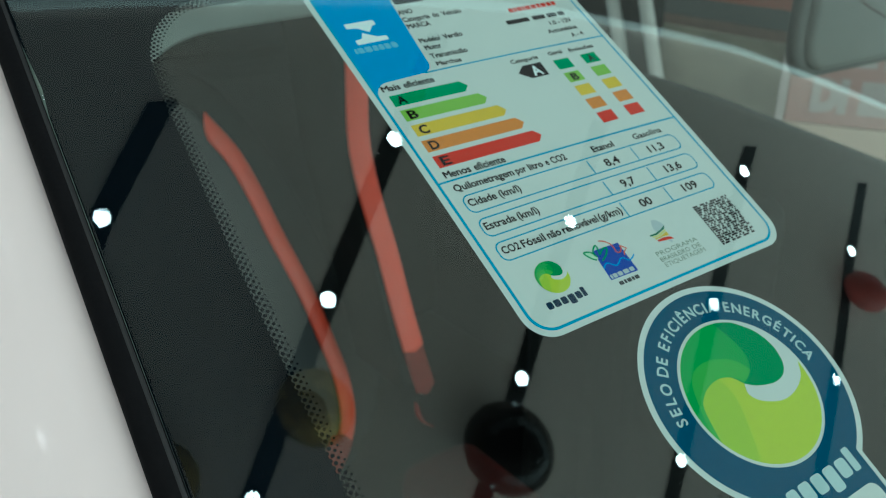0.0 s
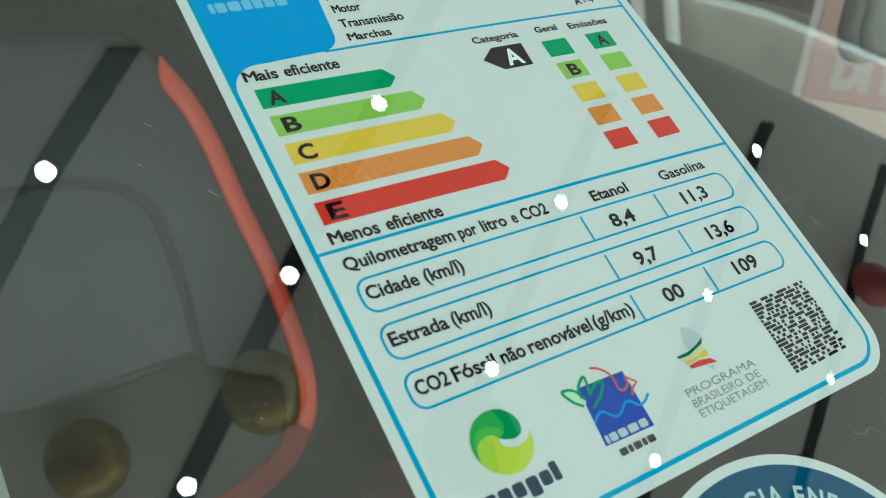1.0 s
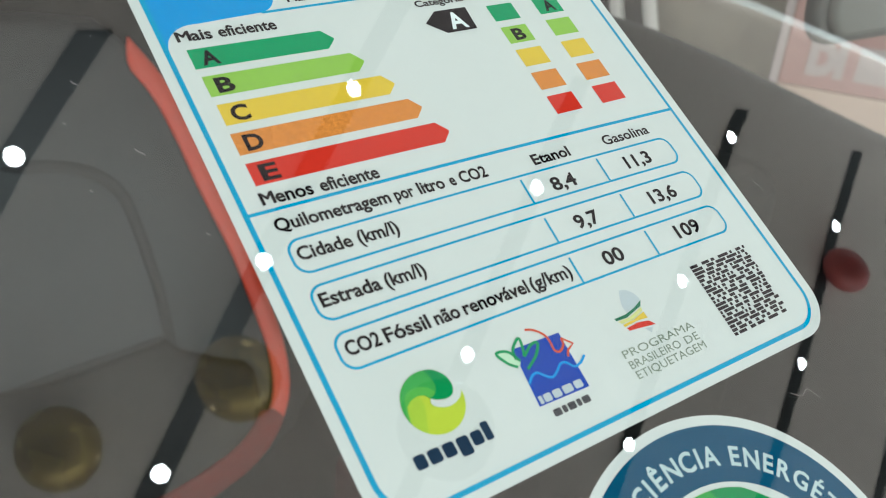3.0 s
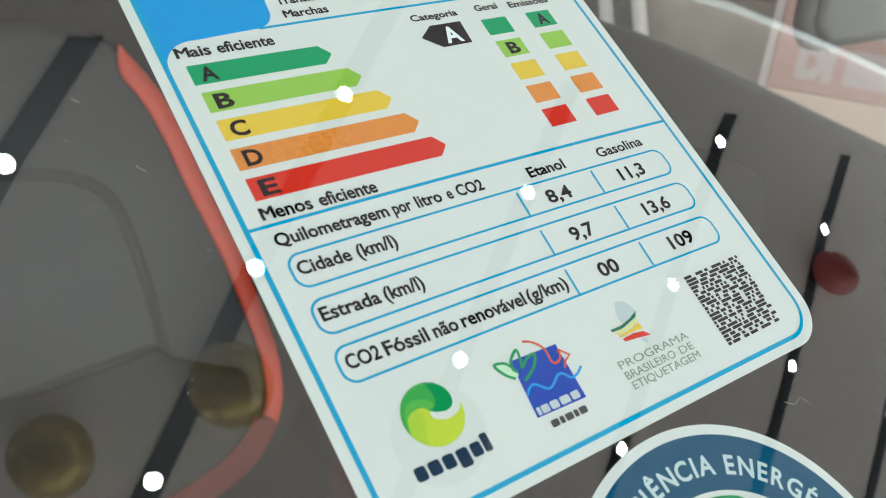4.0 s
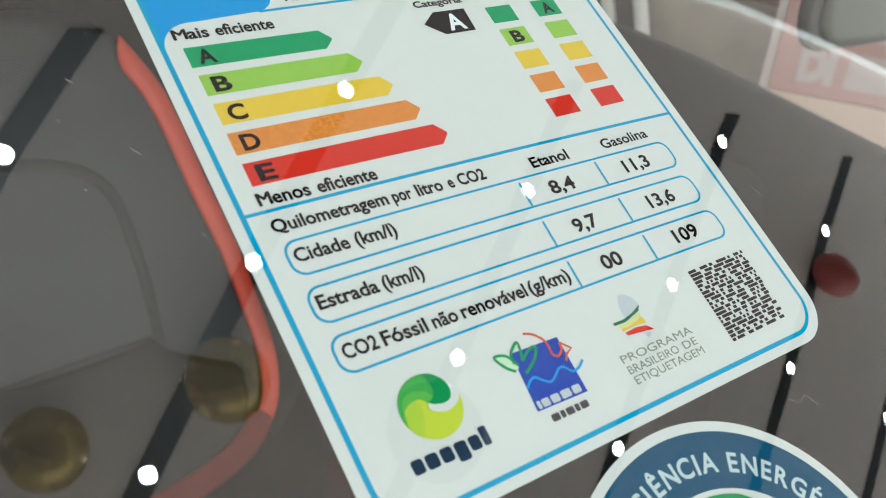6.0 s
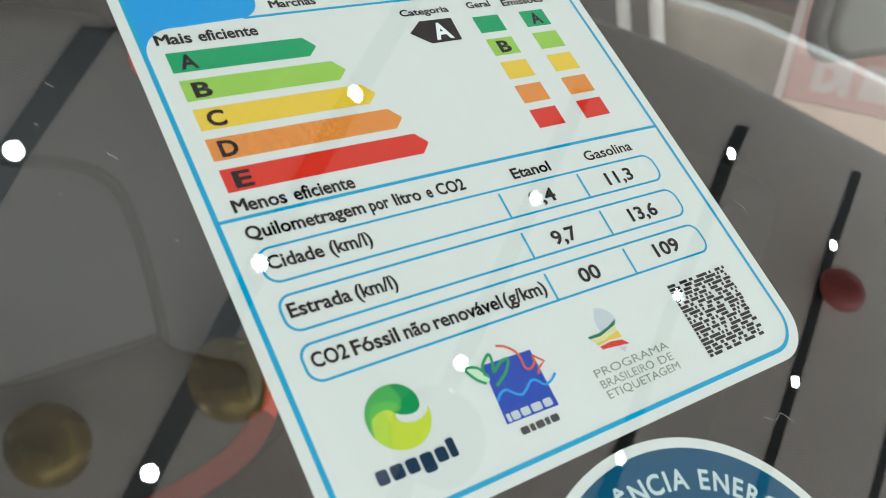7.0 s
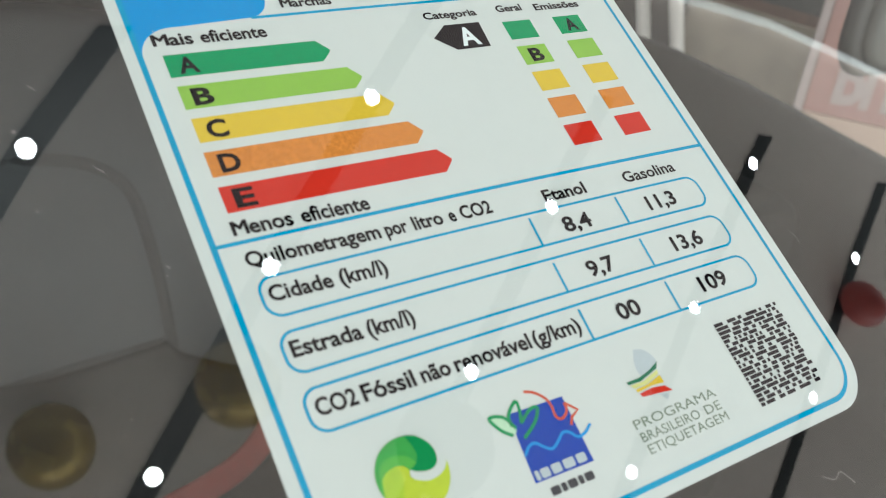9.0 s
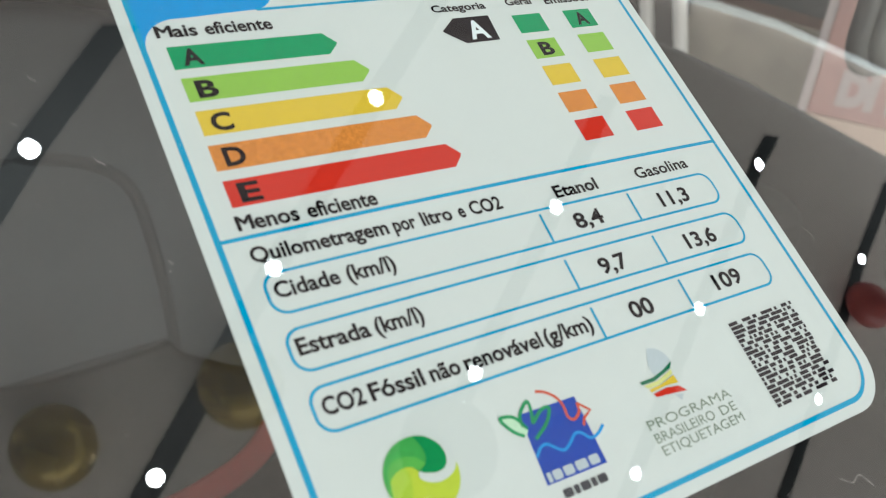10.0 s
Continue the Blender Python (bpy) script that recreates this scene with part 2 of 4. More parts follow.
# ---------------------------------------------------------------- room
def plain_box(name, lo, hi, material, label, category):
    bm = bmesh.new()
    box(bm, lo, hi)
    return tagged(part(name, bm, material), label, category, kind="structure")


plain_box("floor", (-4.65, -6, -0.1), (8, 8, 0), FLOOR, "pale polished showroom floor", "floor")
PROFILE = [(-4.65, 1.82), (-0.9, 1.02), (-0.06, 0.85), (0.59, 0.73), (2.0, 0.54), (3.1, 0.34), (4.3, 0.02), (6.0, -0.5), (8.0, -1.15)]


def ceiling_part(name, outline, material, label):
    """A flat ceiling slab with that outline."""
    bm = bmesh.new()
    low = [bm.verts.new((x, y, CEILING)) for x, y in outline]
    high = [bm.verts.new((x, y, CEILING + 0.15)) for x, y in outline]
    bm.faces.new(low[::-1])
    bm.faces.new(high)
    n = len(outline)
    for k in range(n):
        bm.faces.new((low[k], low[(k + 1) % n], high[(k + 1) % n], high[k]))
    return tagged(part(name, bm, material), label, "ceiling", kind="structure")


ceiling_part("ceiling", [(-4.65, -6), (8, -6)] + PROFILE[::-1], CEIL, "flat grey painted showroom ceiling")
ceiling_part("ceiling_beyond", [(x, y + 0.002) for x, y in PROFILE] + [(8, 8), (-4.65, 8)], DARK_CEIL, "darker flat ceiling beyond the bright profile")


def window_wall(name, m, length, watts):
    """A showroom front: sill, header and posts round openings filled by an added area lamp."""
    bm = bmesh.new()
    box(bm, (-length / 2, 0, 0), (length / 2, 0.15, 0.25))
    box(bm, (-length / 2, 0, 3.3), (length / 2, 0.15, CEILING))
    n = 5
    for k in range(n + 1):
        x = -length / 2 + (length - 0.12) * k / n
        box(bm, (x, 0.002, 0.25), (x + 0.12, 0.148, 3.3))
    bmesh.ops.transform(bm, matrix=m, verts=bm.verts[:])
    tagged(part(name, bm, WALL), "showroom front with pale posts and lamp-filled openings", "wall", kind="structure")
    lamp = bpy.data.lights.new("daylight", "AREA")
    lamp.shape, lamp.size, lamp.size_y, lamp.energy = "RECTANGLE", length - 0.2, 3.0, watts
    lamp.color = (1.0, 0.98, 0.95)
    ob = new("daylight", lamp)
    ob.matrix_world = m @ pose(0, 0.13, 1.78, -90, 0, 0)


# unseen fronts added to light the room; south and east suit the balloons' highlights
window_wall("wall_north", pose(1.68, 8, 0), 12.6, 0.35 * DAYLIGHT)
window_wall("wall_south", pose(1.68, -6, 0, 0, 0, 180), 12.6, 1.95 * DAYLIGHT)
window_wall("wall_east", pose(8, 1, 0, 0, 0, -90), 14, 1.2 * DAYLIGHT)
plain_box("wall_west", (-4.65, -6, 0), (-4.5, 8, CEILING), WALL, "plain pale showroom wall", "wall")

# bright profile along the ceiling
bm = bmesh.new()
pts = PROFILE[1:-1]
tube(bm, [(x, y, CEILING - 0.02) for x, y in pts], 0.022, 8)
bright_profile = tagged(part("ceiling_trim", bm, PROFILE_WHITE),
                        "thin bright light profile along the ceiling", "light profile", kind="structure")

# spotlight tracks: diagonal black channels with round spots
STEP = Vector((-0.505, -0.505))
KNOWN = {0: [(-0.058, 0.18)], 1: [(0.973, 0.155), (0.499, -0.285), (0.001, -0.765)], 2: [(1.569, -0.303), (1.08, -0.781)],
         3: [(2.718, -0.284), (2.159, -0.809), (1.658, -1.335)], 4: [(3.321, -0.804), (2.775, -1.352)]}
ENDS = {0: (0.265, 0.46), 1: (1.35, 0.50), 2: (1.95, 0.06), 3: (2.865, -0.17), 4: (3.735, -0.47)}
for i in (-3, -2, -1):
    KNOWN[i] = [(-0.061 + 0.60 * i, 0.184 - 0.49 * i)]
    ENDS[i] = (KNOWN[i][0][0] + 0.6, KNOWN[i][0][1] + 0.6)
for i in (5, 6, 7):
    KNOWN[i] = [(3.341 + 0.61 * (i - 4), -0.80 - 0.51 * (i - 4))]
    ENDS[i] = (KNOWN[i][0][0] + 0.6, KNOWN[i][0][1] + 0.6)


def track_light(i):
    pts = [Vector(p) for p in KNOWN[i]]
    first = pts[0]
    while len(pts) < 8:
        s = STEP if len(pts) < 2 else (pts[-1] - pts[-2])
        pts.append(pts[-1] + s)
    end = Vector(ENDS[i])
    base = thing("track_light", pose(first.x, first.y, CEILING), "black recessed spotlight track on the grey ceiling", "track light", "spotlight tracks")
    if i < 0:
        pts = [first + (first - pts[1])] + pts
    line = [end - first] + [p - first for p in pts] + [pts[-1] + STEP * 0.5 - first]
    line = [line[0]] + [p for p in line[1:] if (p - line[0]).dot(STEP) > 0.02]
    bm = bmesh.new()
    w, t = 0.037, 0.004
    prof = [(-w, 0.0), (-w, -t), (w, -t), (w, 0.0)]
    rows = []
    for k, p in enumerate(line):
        d = (line[min(k + 1, len(line) - 1)] - line[max(k - 1, 0)]).normalized()
        nrm = Vector((-d.y, d.x))
        cut = Vector((1.0, -0.18)) if k == 0 else nrm
        cut = cut / cut.dot(nrm)
        rows.append([bm.verts.new((p.x + cut.x * s, p.y + cut.y * s, z)) for s, z in prof])
    for a, b in zip(rows, rows[1:]):
        for q in range(4):
            bm.faces.new((a[q], b[q], b[(q + 1) % 4], a[(q + 1) % 4]))
    bm.faces.new(rows[0])
    bm.faces.new(rows[-1][::-1])
    part("channel", bm, BLACK_METAL, base)
    for p in pts:
        q = p - first
        if (q - line[0]).dot(STEP) <= 0.02:
            continue
        bm = bmesh.new()
        circle = arc(q.x, q.y, 0.034, 0, 360, 20)[:-1]
        small = arc(q.x, q.y, 0.0252, 0, 360, 20)[:-1]
        ring(bm, circle, small)
        bmesh.ops.translate(bm, verts=bm.verts[:], vec=(0, 0, -0.010))
        ext = bmesh.ops.extrude_face_region(bm, geom=bm.faces[:])
        bmesh.ops.translate(bm, verts=[v for v in ext["geom"] if isinstance(v, bmesh.types.BMVert)], vec=(0, 0, 0.007))
        spot = part("spot", bm, BLACK_METAL, base)
        bm = bmesh.new()
        dome = [[bm.verts.new((q.x + r * math.cos(a * 0.31416), q.y + r * math.sin(a * 0.31416), z)) for a in range(20)]
                for r, z in ((0.0252, -0.006), (0.0248, -0.0092), (0.0228, -0.0108), (0.0180, -0.0122), (0.0100, -0.0130))]
        for low, high in zip(dome, dome[1:]):
            for a in range(20):
                bm.faces.new((low[a], low[(a + 1) % 20], high[(a + 1) % 20], high[a]))
        bm.faces.new(dome[-1])
        part("lens", bm, LENS, spot, "glowing white domed spot lens", True)
    return base


for i in sorted(KNOWN):
    track_light(i)


# balloons resting against the ceiling
FLAT = 0.94                                # they are a little broader than high
def balloon(x, y, r, material, label):
    """A latex balloon, knot downwards, with a short ribbon."""
    base = thing("balloon", pose(x, y, CEILING - 2.12 * FLAT * r, 0, 0, random.uniform(0, 360)), label, "balloon", "balloons under the ceiling")
    bm = bmesh.new()
    n, m = 36, 26
    rows = []
    for j in range(1, m):
        a = math.pi * j / m
        rad = r * math.sin(a) * (1 - 0.10 * max(0, -math.cos(a)) ** 2)
        zz = FLAT * (1.12 * r + r * math.cos(a) * (1.0 if math.cos(a) > 0 else 1.12))
        rows.append([bm.verts.new((rad * math.cos(6.28318 * k / n), rad * math.sin(6.28318 * k / n), zz)) for k in range(n)])
    top, bot = bm.verts.new((0, 0, 2.12 * FLAT * r)), bm.verts.new((0, 0, 0))
    for k in range(n):
        bm.faces.new((top, rows[0][k], rows[0][(k + 1) % n]))
        bm.faces.new((bot, rows[-1][(k + 1) % n], rows[-1][k]))
        for a, b in zip(rows, rows[1:]):
            bm.faces.new((a[k], b[k], b[(k + 1) % n], a[(k + 1) % n]))
    part("skin", bm, material, base, smooth=True)
    bm = bmesh.new()
    tube(bm, [(0, 0, 0.004), (0, 0, -0.008), (0, 0, -0.014)], [0.006, 0.004, 0.010], 10)
    part("knot", bm, material, base, smooth=True)
    return base


balloon(0.291, -0.562, 0.123, GOLD, "shiny gold latex balloon against the ceiling")
balloon(-0.220, -0.568, 0.111, GOLD, "shiny gold latex balloon beside its twin")
balloon(0.858, -0.932, 0.160, BLACK_LATEX, "glossy black latex balloon against the ceiling")
balloon(3.17, -0.985, 0.109, RED_LATEX, "shiny red latex balloon beside a spotlight track")
balloon(-0.600, -0.480, 0.112, BLACK_LATEX, "glossy black latex balloon near the gold ones")

# ---------------------------------------------------------------- car
car = thing("car", pose(0.5, 0.5, 0.0), "white parked hatchback with black windscreen trim", "car")
INV = car.matrix_world.inverted()


def car_part(name, bm, material, label="", smooth=False, frame_m=None, parent=None):
    """A part whose points are given in the world, or in the frame frame_m."""
    bmesh.ops.transform(bm, matrix=INV @ (frame_m or Matrix()), verts=bm.verts[:])
    return part(name, bm, material, parent or car, label, smooth)


X_R, Y_B, Y_T = 1.10, -0.72, 0.125


def edge_l(y):
    return -0.0922 + 0.055 * y


# windscreen pane
bm = bmesh.new()


def pane_xy(u, v):
    y = Y_B + (Y_T - Y_B) * v
    x0 = edge_l(y) + 0.001
    u2 = u ** 1.5
    return x0 + (X_R + 0.3 * (Y_T - y) * 0.2 - x0) * u2, y


grid_sheet(bm, lambda u, v: on_pane(*pane_xy(u, v), OUTER), 90, 70, lambda u, v: on_pane(*pane_xy(u, v), INNER))
windscreen = car_part("windscreen", bm, GLASS, "clear slightly green laminated glass", True, G)
windscreen.visible_shadow = False
windscreen.data.materials.append(GLASS_BACK)
# added layer standing in for the reflection of the pane's back face
bm = bmesh.new()
grid_sheet(bm, lambda u, v: on_pane(*pane_xy(u, v), BOND), 90, 70, lambda u, v: on_pane(*pane_xy(u, v), BOND - 0.0006))
bond = car_part("inner_skin", bm, GLASS_BOND, "clear reflecting layer close under the outer face", True, G, windscreen)
bond.data.materials.append(GLASS_BACK_CLEAR)
bond.data.polygons.foreach_set("material_index", [0 if k < 90 * 70 else 1 for k in range(len(bond.data.polygons))])
bond.visible_shadow = False
pane_faces = windscreen.data.polygons
pane_faces.foreach_set("material_index", [0 if k < 90 * 70 else 1 for k in range(len(pane_faces))])

# black enamel border behind the glass
R_IN = 0.030


def frit_inner():
    pts = []
    for k in range(60):
        y = -0.66 + (0.055 + 0.66) * k / 59
        pts.append((-0.0617 + 0.045 * max(min(y, 0), -0.04) + 0.022 * min(y + 0.04, 0) + 0.066 * max(y, 0), y))
    pts += [(-0.0275 - R_IN * abs(x) ** 0.89, 0.055 + 0.0348 * abs(y) ** 0.89) for x, y in arc(0, 0, 1, 180, 90, 16)[1:]]
    for k in range(1, 60):
        x = -0.0275 + (1.04 + 0.0275) * k / 59
        pts.append((x, 0.0898))
    pts += [(1.07, 0.05), (1.09, -0.66)]
    return pts


bm = bmesh.new()
inner = frit_inner()
outer = []
for x, y in inner:
    if x < -0.05 and y < 0.0556:
        outer.append((edge_l(y) + 0.002, y))
    elif x < -0.0276:
        a = math.atan2((y - 0.055) / 0.0348, (x + 0.0275) / R_IN)
        k = (a - math.pi) / (math.pi / 2 - math.pi)
        outer.append((edge_l(0.08) + 0.002 + max(0, 2 * k - 1) * 0.057, 0.0556 + (0.118 - 0.0556) * min(1, k * 2)))
    elif y > 0.08:
        outer.append((x, 0.118))
    else:
        outer.append((1.094, y))
RN = 5
lay = [[bm.verts.new(on_sheet(i[0] + (o[0] - i[0]) * k / RN, i[1] + (o[1] - i[1]) * k / RN)) for k in range(RN + 1)] for i, o in zip(inner, outer)]
for a, b in zip(lay, lay[1:]):
    for k in range(RN):
        bm.faces.new((a[k], b[k], b[k + 1], a[k + 1]))
car_part("enamel_border", bm, FRIT, "black enamel border", False, G, windscreen)

# fading dots along the border
bm = bmesh.new()
path = [Vector(p) for p in inner if p[1] > -0.30 and p[0] < 0.45]
seg = [0.0]
for a, b in zip(path, path[1:]):
    seg.append(seg[-1] + (b - a).length)
PITCH = 0.00180


def along(s):
    for k in range(len(path) - 1):
        if seg[k + 1] >= s:
            f = (s - seg[k]) / (seg[k + 1] - seg[k])
            d = (path[k + 1] - path[k]).normalized()
            return path[k].lerp(path[k + 1], f), Vector((d.y, -d.x))
    return path[-1], Vector((0, -1))


for row, (off, rad) in enumerate(((-0.0001, 0.00062), (0.00092, 0.00052), (0.00196, 0.00042), (0.00300, 0.00030))):
    for k in range(int(seg[-1] / PITCH)):
        p, nrm = along((k + 0.5 * (row % 2)) * PITCH)
        c = p + nrm * off
        bm.faces.new([bm.verts.new(on_sheet(c.x + rad * math.cos(q * 0.7854), c.y + rad * math.sin(q * 0.7854))) for q in range(8)])
dots = car_part("enamel_dots", bm, FRIT, "fading black dot pattern", False, G, windscreen)
dots["kind"] = "stuff"

# rubber seal along the pane's side
bm = bmesh.new()


def seal_pt(u, v):
    y = Y_B + (Y_T - Y_B) * v
    x0, x1 = edge_l(y) + 0.0012, -0.0972 + 0.055 * y
    x = x0 + (x1 - x0) * u
    return Vector((x, y, sag(x, y) + OUTER + 0.0006 + 0.0026 * math.sin(math.pi * (0.06 + 0.90 * u)) ** 0.6))


grid_sheet(bm, seal_pt, 10, 60, lambda u, v: seal_pt(u, v) - Vector((0, 0, 0.006)))
windscreen_seal = car_part("windscreen_seal", bm, RUBBER, "black rubber seal", True, G)
# added strip; its lighter colour imitates the highlight along the seal
bm = bmesh.new()
tube(bm, [on_pane(edge_l(y) - 0.0003, y, OUTER + 0.0014) for y in [Y_B + (Y_T - Y_B) * k / 60 for k in range(61)]], 0.0014, 8)
car_part("highlight_strip", bm, HIGHLIGHT_RUBBER, "thin lighter strip standing in for a highlight", True, G, windscreen_seal)

# white pillar beside the glass
bm = bmesh.new()


def pillar_pt(u, v):
    y = Y_B + (Y_T + 0.3 - Y_B) * v
    x0 = -0.0967 + 0.055 * min(y, Y_T)
    s = u * 0.17
    return Vector((x0 - 0.16 * math.sin(s / 0.17 * 1.45), y, sag(x0, y) + OUTER - 0.0008 - 0.15 * (1 - math.cos(s / 0.17 * 1.45))))


grid_sheet(bm, pillar_pt, 16, 40, lambda u, v: pillar_pt(u, v) + Vector((0.004, 0, -0.006)))
car_part("pillar", bm, WHITE_PAINT, "glossy white painted pillar", True, G)

# roof, doors, bonnet and floor in the world's axes
bm = bmesh.new()


def roof_pt(u, v):
    gx = edge_l(Y_T) + (X_R - edge_l(Y_T)) * u
    p = G @ on_pane(gx, Y_T + 0.004, OUTER)
    return Vector((p.x, p.y + 1.75 * v, p.z + 0.07 * math.sin(min(1, v * 1.5) * 1.57) - 0.16 * max(0, v - 0.55)))


grid_sheet(bm, roof_pt, 16, 20, lambda u, v: roof_pt(u, v) - Vector((0, 0, 0.008)))
car_part("roof", bm, WHITE_PAINT, "white roof panel", True)
for nm, x0, x1 in (("door", -0.24, -0.16), ("door", 1.06, 1.14)):
    bm = bmesh.new()
    box(bm, (x0, -0.62, 0.25), (x1, 1.75, 0.91), 0.03, 3)
    car_part(nm, bm, WHITE_PAINT, "white door panel")
# door lining on the driver's side; its top edge rises gently to the rear
bm = bmesh.new()
grid_sheet(bm, lambda u, v: Vector((1.04 - 0.02 * math.sin(u * 3.1), -0.55 + 2.2 * v, 0.24 + (0.935 + 0.098 * min(1, max(0, (-0.0 + 2.2 * v - 0.55) / 0.8)) - 0.24) * u)), 8, 14,
           lambda u, v: Vector((1.075, -0.55 + 2.2 * v, 0.24 + (0.935 + 0.098 * min(1, max(0, (2.2 * v - 0.55) / 0.8)) - 0.24) * u)))
car_part("door_lining", bm, DARK_PLASTIC, "dark plastic door lining", True)
bm = bmesh.new()
box(bm, (-0.2, -0.62, 0.22), (1.1, 1.75, 0.30), 0.02)
car_part("floor_pan", bm, DARK_PLASTIC, "dark cabin floor")
bm = bmesh.new()
LOWG = G @ on_pane(0.5, Y_B, OUTER)
grid_sheet(bm, lambda u, v: Vector((-0.22 + 1.36 * u, LOWG.y + 0.02 - 0.85 * v, LOWG.z - 0.05 - 0.03 * (2 * u - 1) ** 2 - 0.17 * v - 0.12 * v ** 4)), 14, 14,
           lambda u, v: Vector((-0.20 + 1.32 * u, LOWG.y - 0.80 * v, 0.26)))
car_part("bonnet", bm, WHITE_PAINT, "white bonnet", True)
bm = bmesh.new()
box(bm, (-0.22, 1.72, 0.25), (1.12, 1.80, 1.42), 0.03, 3)
car_part("tailgate", bm, WHITE_PAINT, "white tailgate")
bm = bmesh.new()
box(bm, (-0.20, 1.69, 0.28), (1.10, 1.716, 1.40), 0.01)
car_part("tailgate_lining", bm, DARK_PLASTIC, "dark tailgate lining")
bm = bmesh.new()
box(bm, (-0.15, -0.60, 0.30), (1.06, -0.12, 0.86), 0.06, 4)
car_part("dashboard", bm, DARK_PLASTIC, "dark dashboard")
bm = bmesh.new()
grid_sheet(bm, lambda u, v: roof_pt(u, v) - Vector((0, 0.0, 0.030)), 10, 10, lambda u, v: roof_pt(u, v) - Vector((0, 0.0, 0.012)))
car_part("headliner", bm, DARK_PLASTIC, "dark headliner")
for x in (-0.27, 1.17):
    for y in (-0.95, 1.35):
        bm = bmesh.new()
        bmesh.ops.create_cone(bm, cap_ends=True, segments=40, radius1=0.28, radius2=0.28, depth=0.15)
        bmesh.ops.bevel(bm, geom=[e for e in bm.edges if len(e.link_faces) == 2 and e.calc_face_angle() > 1], offset=0.03, segments=3, affect="EDGES")
        bmesh.ops.rotate(bm, verts=bm.verts[:], matrix=Matrix.Rotation(radians(90), 3, "Y"))
        bmesh.ops.translate(bm, verts=bm.verts[:], vec=(x, y, 0.28))
        wheel = car_part("wheel", bm, TYRE, "black tyre", True)
        bm = bmesh.new()
        bmesh.ops.create_cone(bm, cap_ends=True, segments=32, radius1=0.18, radius2=0.17, depth=0.156)
        bmesh.ops.rotate(bm, verts=bm.verts[:], matrix=Matrix.Rotation(radians(90), 3, "Y"))
        bmesh.ops.translate(bm, verts=bm.verts[:], vec=(x, y, 0.28))
        car_part("rim", bm, STEEL, "", True, None, wheel)

# light trim behind the border, rounded at the corner
bm = bmesh.new()


def trim_inner(k):
    """k 0..1 along the side, round the corner, along the top."""
    if k < 0.5:
        y = -0.60 + (0.086 + 0.60) * k / 0.5
        return (-0.0507 + 0.03 * min(y + 0.05, 0), y)
    if k < 0.7:
        a = radians(180 - 90 * (k - 0.5) / 0.2)
        return (-0.006 + 0.0447 * math.cos(a), 0.086 + 0.0467 * math.sin(a))
    return (-0.006 + 1.0 * (k - 0.7) / 0.3, 0.1327)


def trim_outer(k):
    if k < 0.5:
        y = -0.60 + (0.086 + 0.60) * k / 0.5
        return (-0.088, y)
    if k < 0.7:
        return (-0.088 + 0.082 * max(0, (k - 0.6) / 0.1), 0.086 + 0.066 * min(1, (k - 0.5) / 0.1))
    return (-0.006 + 1.0 * (k - 0.7) / 0.3, 0.152)


def trim_pt(u, v):
    i, o = trim_inner(v), trim_outer(v)
    x, y = i[0] + (o[0] - i[0]) * u, i[1] + (o[1] - i[1]) * u
    return on_pane(x, y, -0.050 + 0.022 * u - 0.003 * (1 - u) ** 4)


grid_sheet(bm, trim_pt, 6, 120, lambda u, v: trim_pt(u, v) - Vector((0, 0, 0.002)))
car_part("pillar_trim", bm, TRIM, "light grey pillar and header lining", True, G)


# seats
def band(pts, wid, lift, name, material, parent, label, y0, z0, slope, taper=12, lean=0):
    """A padded strip along the seat back through (x, z) points."""
    bm = bmesh.new()
    rows = []
    n = len(pts)
    for i, (x, z) in enumerate(pts):
        q0, q1 = Vector(pts[max(i - 1, 0)]), Vector(pts[min(i + 1, n - 1)])
        d = (q1 - q0).normalized()
        nx, nz = -d.y, d.x
        row = []
        for s, h in ((-0.5, 0.0), (-0.42, 0.7), (0.0, 1.0), (0.42, 0.7), (0.5, 0.0), (0.3, -0.8), (-0.3, -0.8)):
            tip = (0.1, 0.45, 0.8)[min(i, 2)] if i < 3 else max(0.25, min(1.0, (n - 1 - i) / taper))
            across = 0.5 * lean - (0.5 * lean - s) * tip if i < 3 else s * tip
            xx, zz = x + nx * wid * across, z + nz * wid * across
            row.append(bm.verts.new((xx, y0 + slope * (zz - z0) - lift * h - 0.002, zz)))
        rows.append(row)
    for a, b in zip(rows, rows[1:]):
        for k in range(7):
            bm.faces.new((a[k], b[k], b[(k + 1) % 7], a[(k + 1) % 7]))
    bm.faces.new(rows[0])
    bm.faces.new(rows[-1][::-1])
    return car_part(name, bm, material, label, True, None, parent)


def spline(pts, n=6):
    """Points of a smooth curve through pts."""
    out = []
    for i in range(len(pts) - 1):
        p0, p1, p2, p3 = (Vector(pts[max(i - 1, 0)]), Vector(pts[i]), Vector(pts[i + 1]), Vector(pts[min(i + 2, len(pts) - 1)]))
        for k in range(n):
            t = k / n
            out.append(tuple(0.5 * ((2 * p1) + (p2 - p0) * t + (2 * p0 - 5 * p1 + 4 * p2 - p3) * t * t + (3 * p1 - p0 - 3 * p2 + p3) * t ** 3)))
    out.append(tuple(pts[-1]))
    return out


SY, SZ, SS = 0.66, 1.14, 0.36
SX = 0.02                                 # middle of the passenger's seat


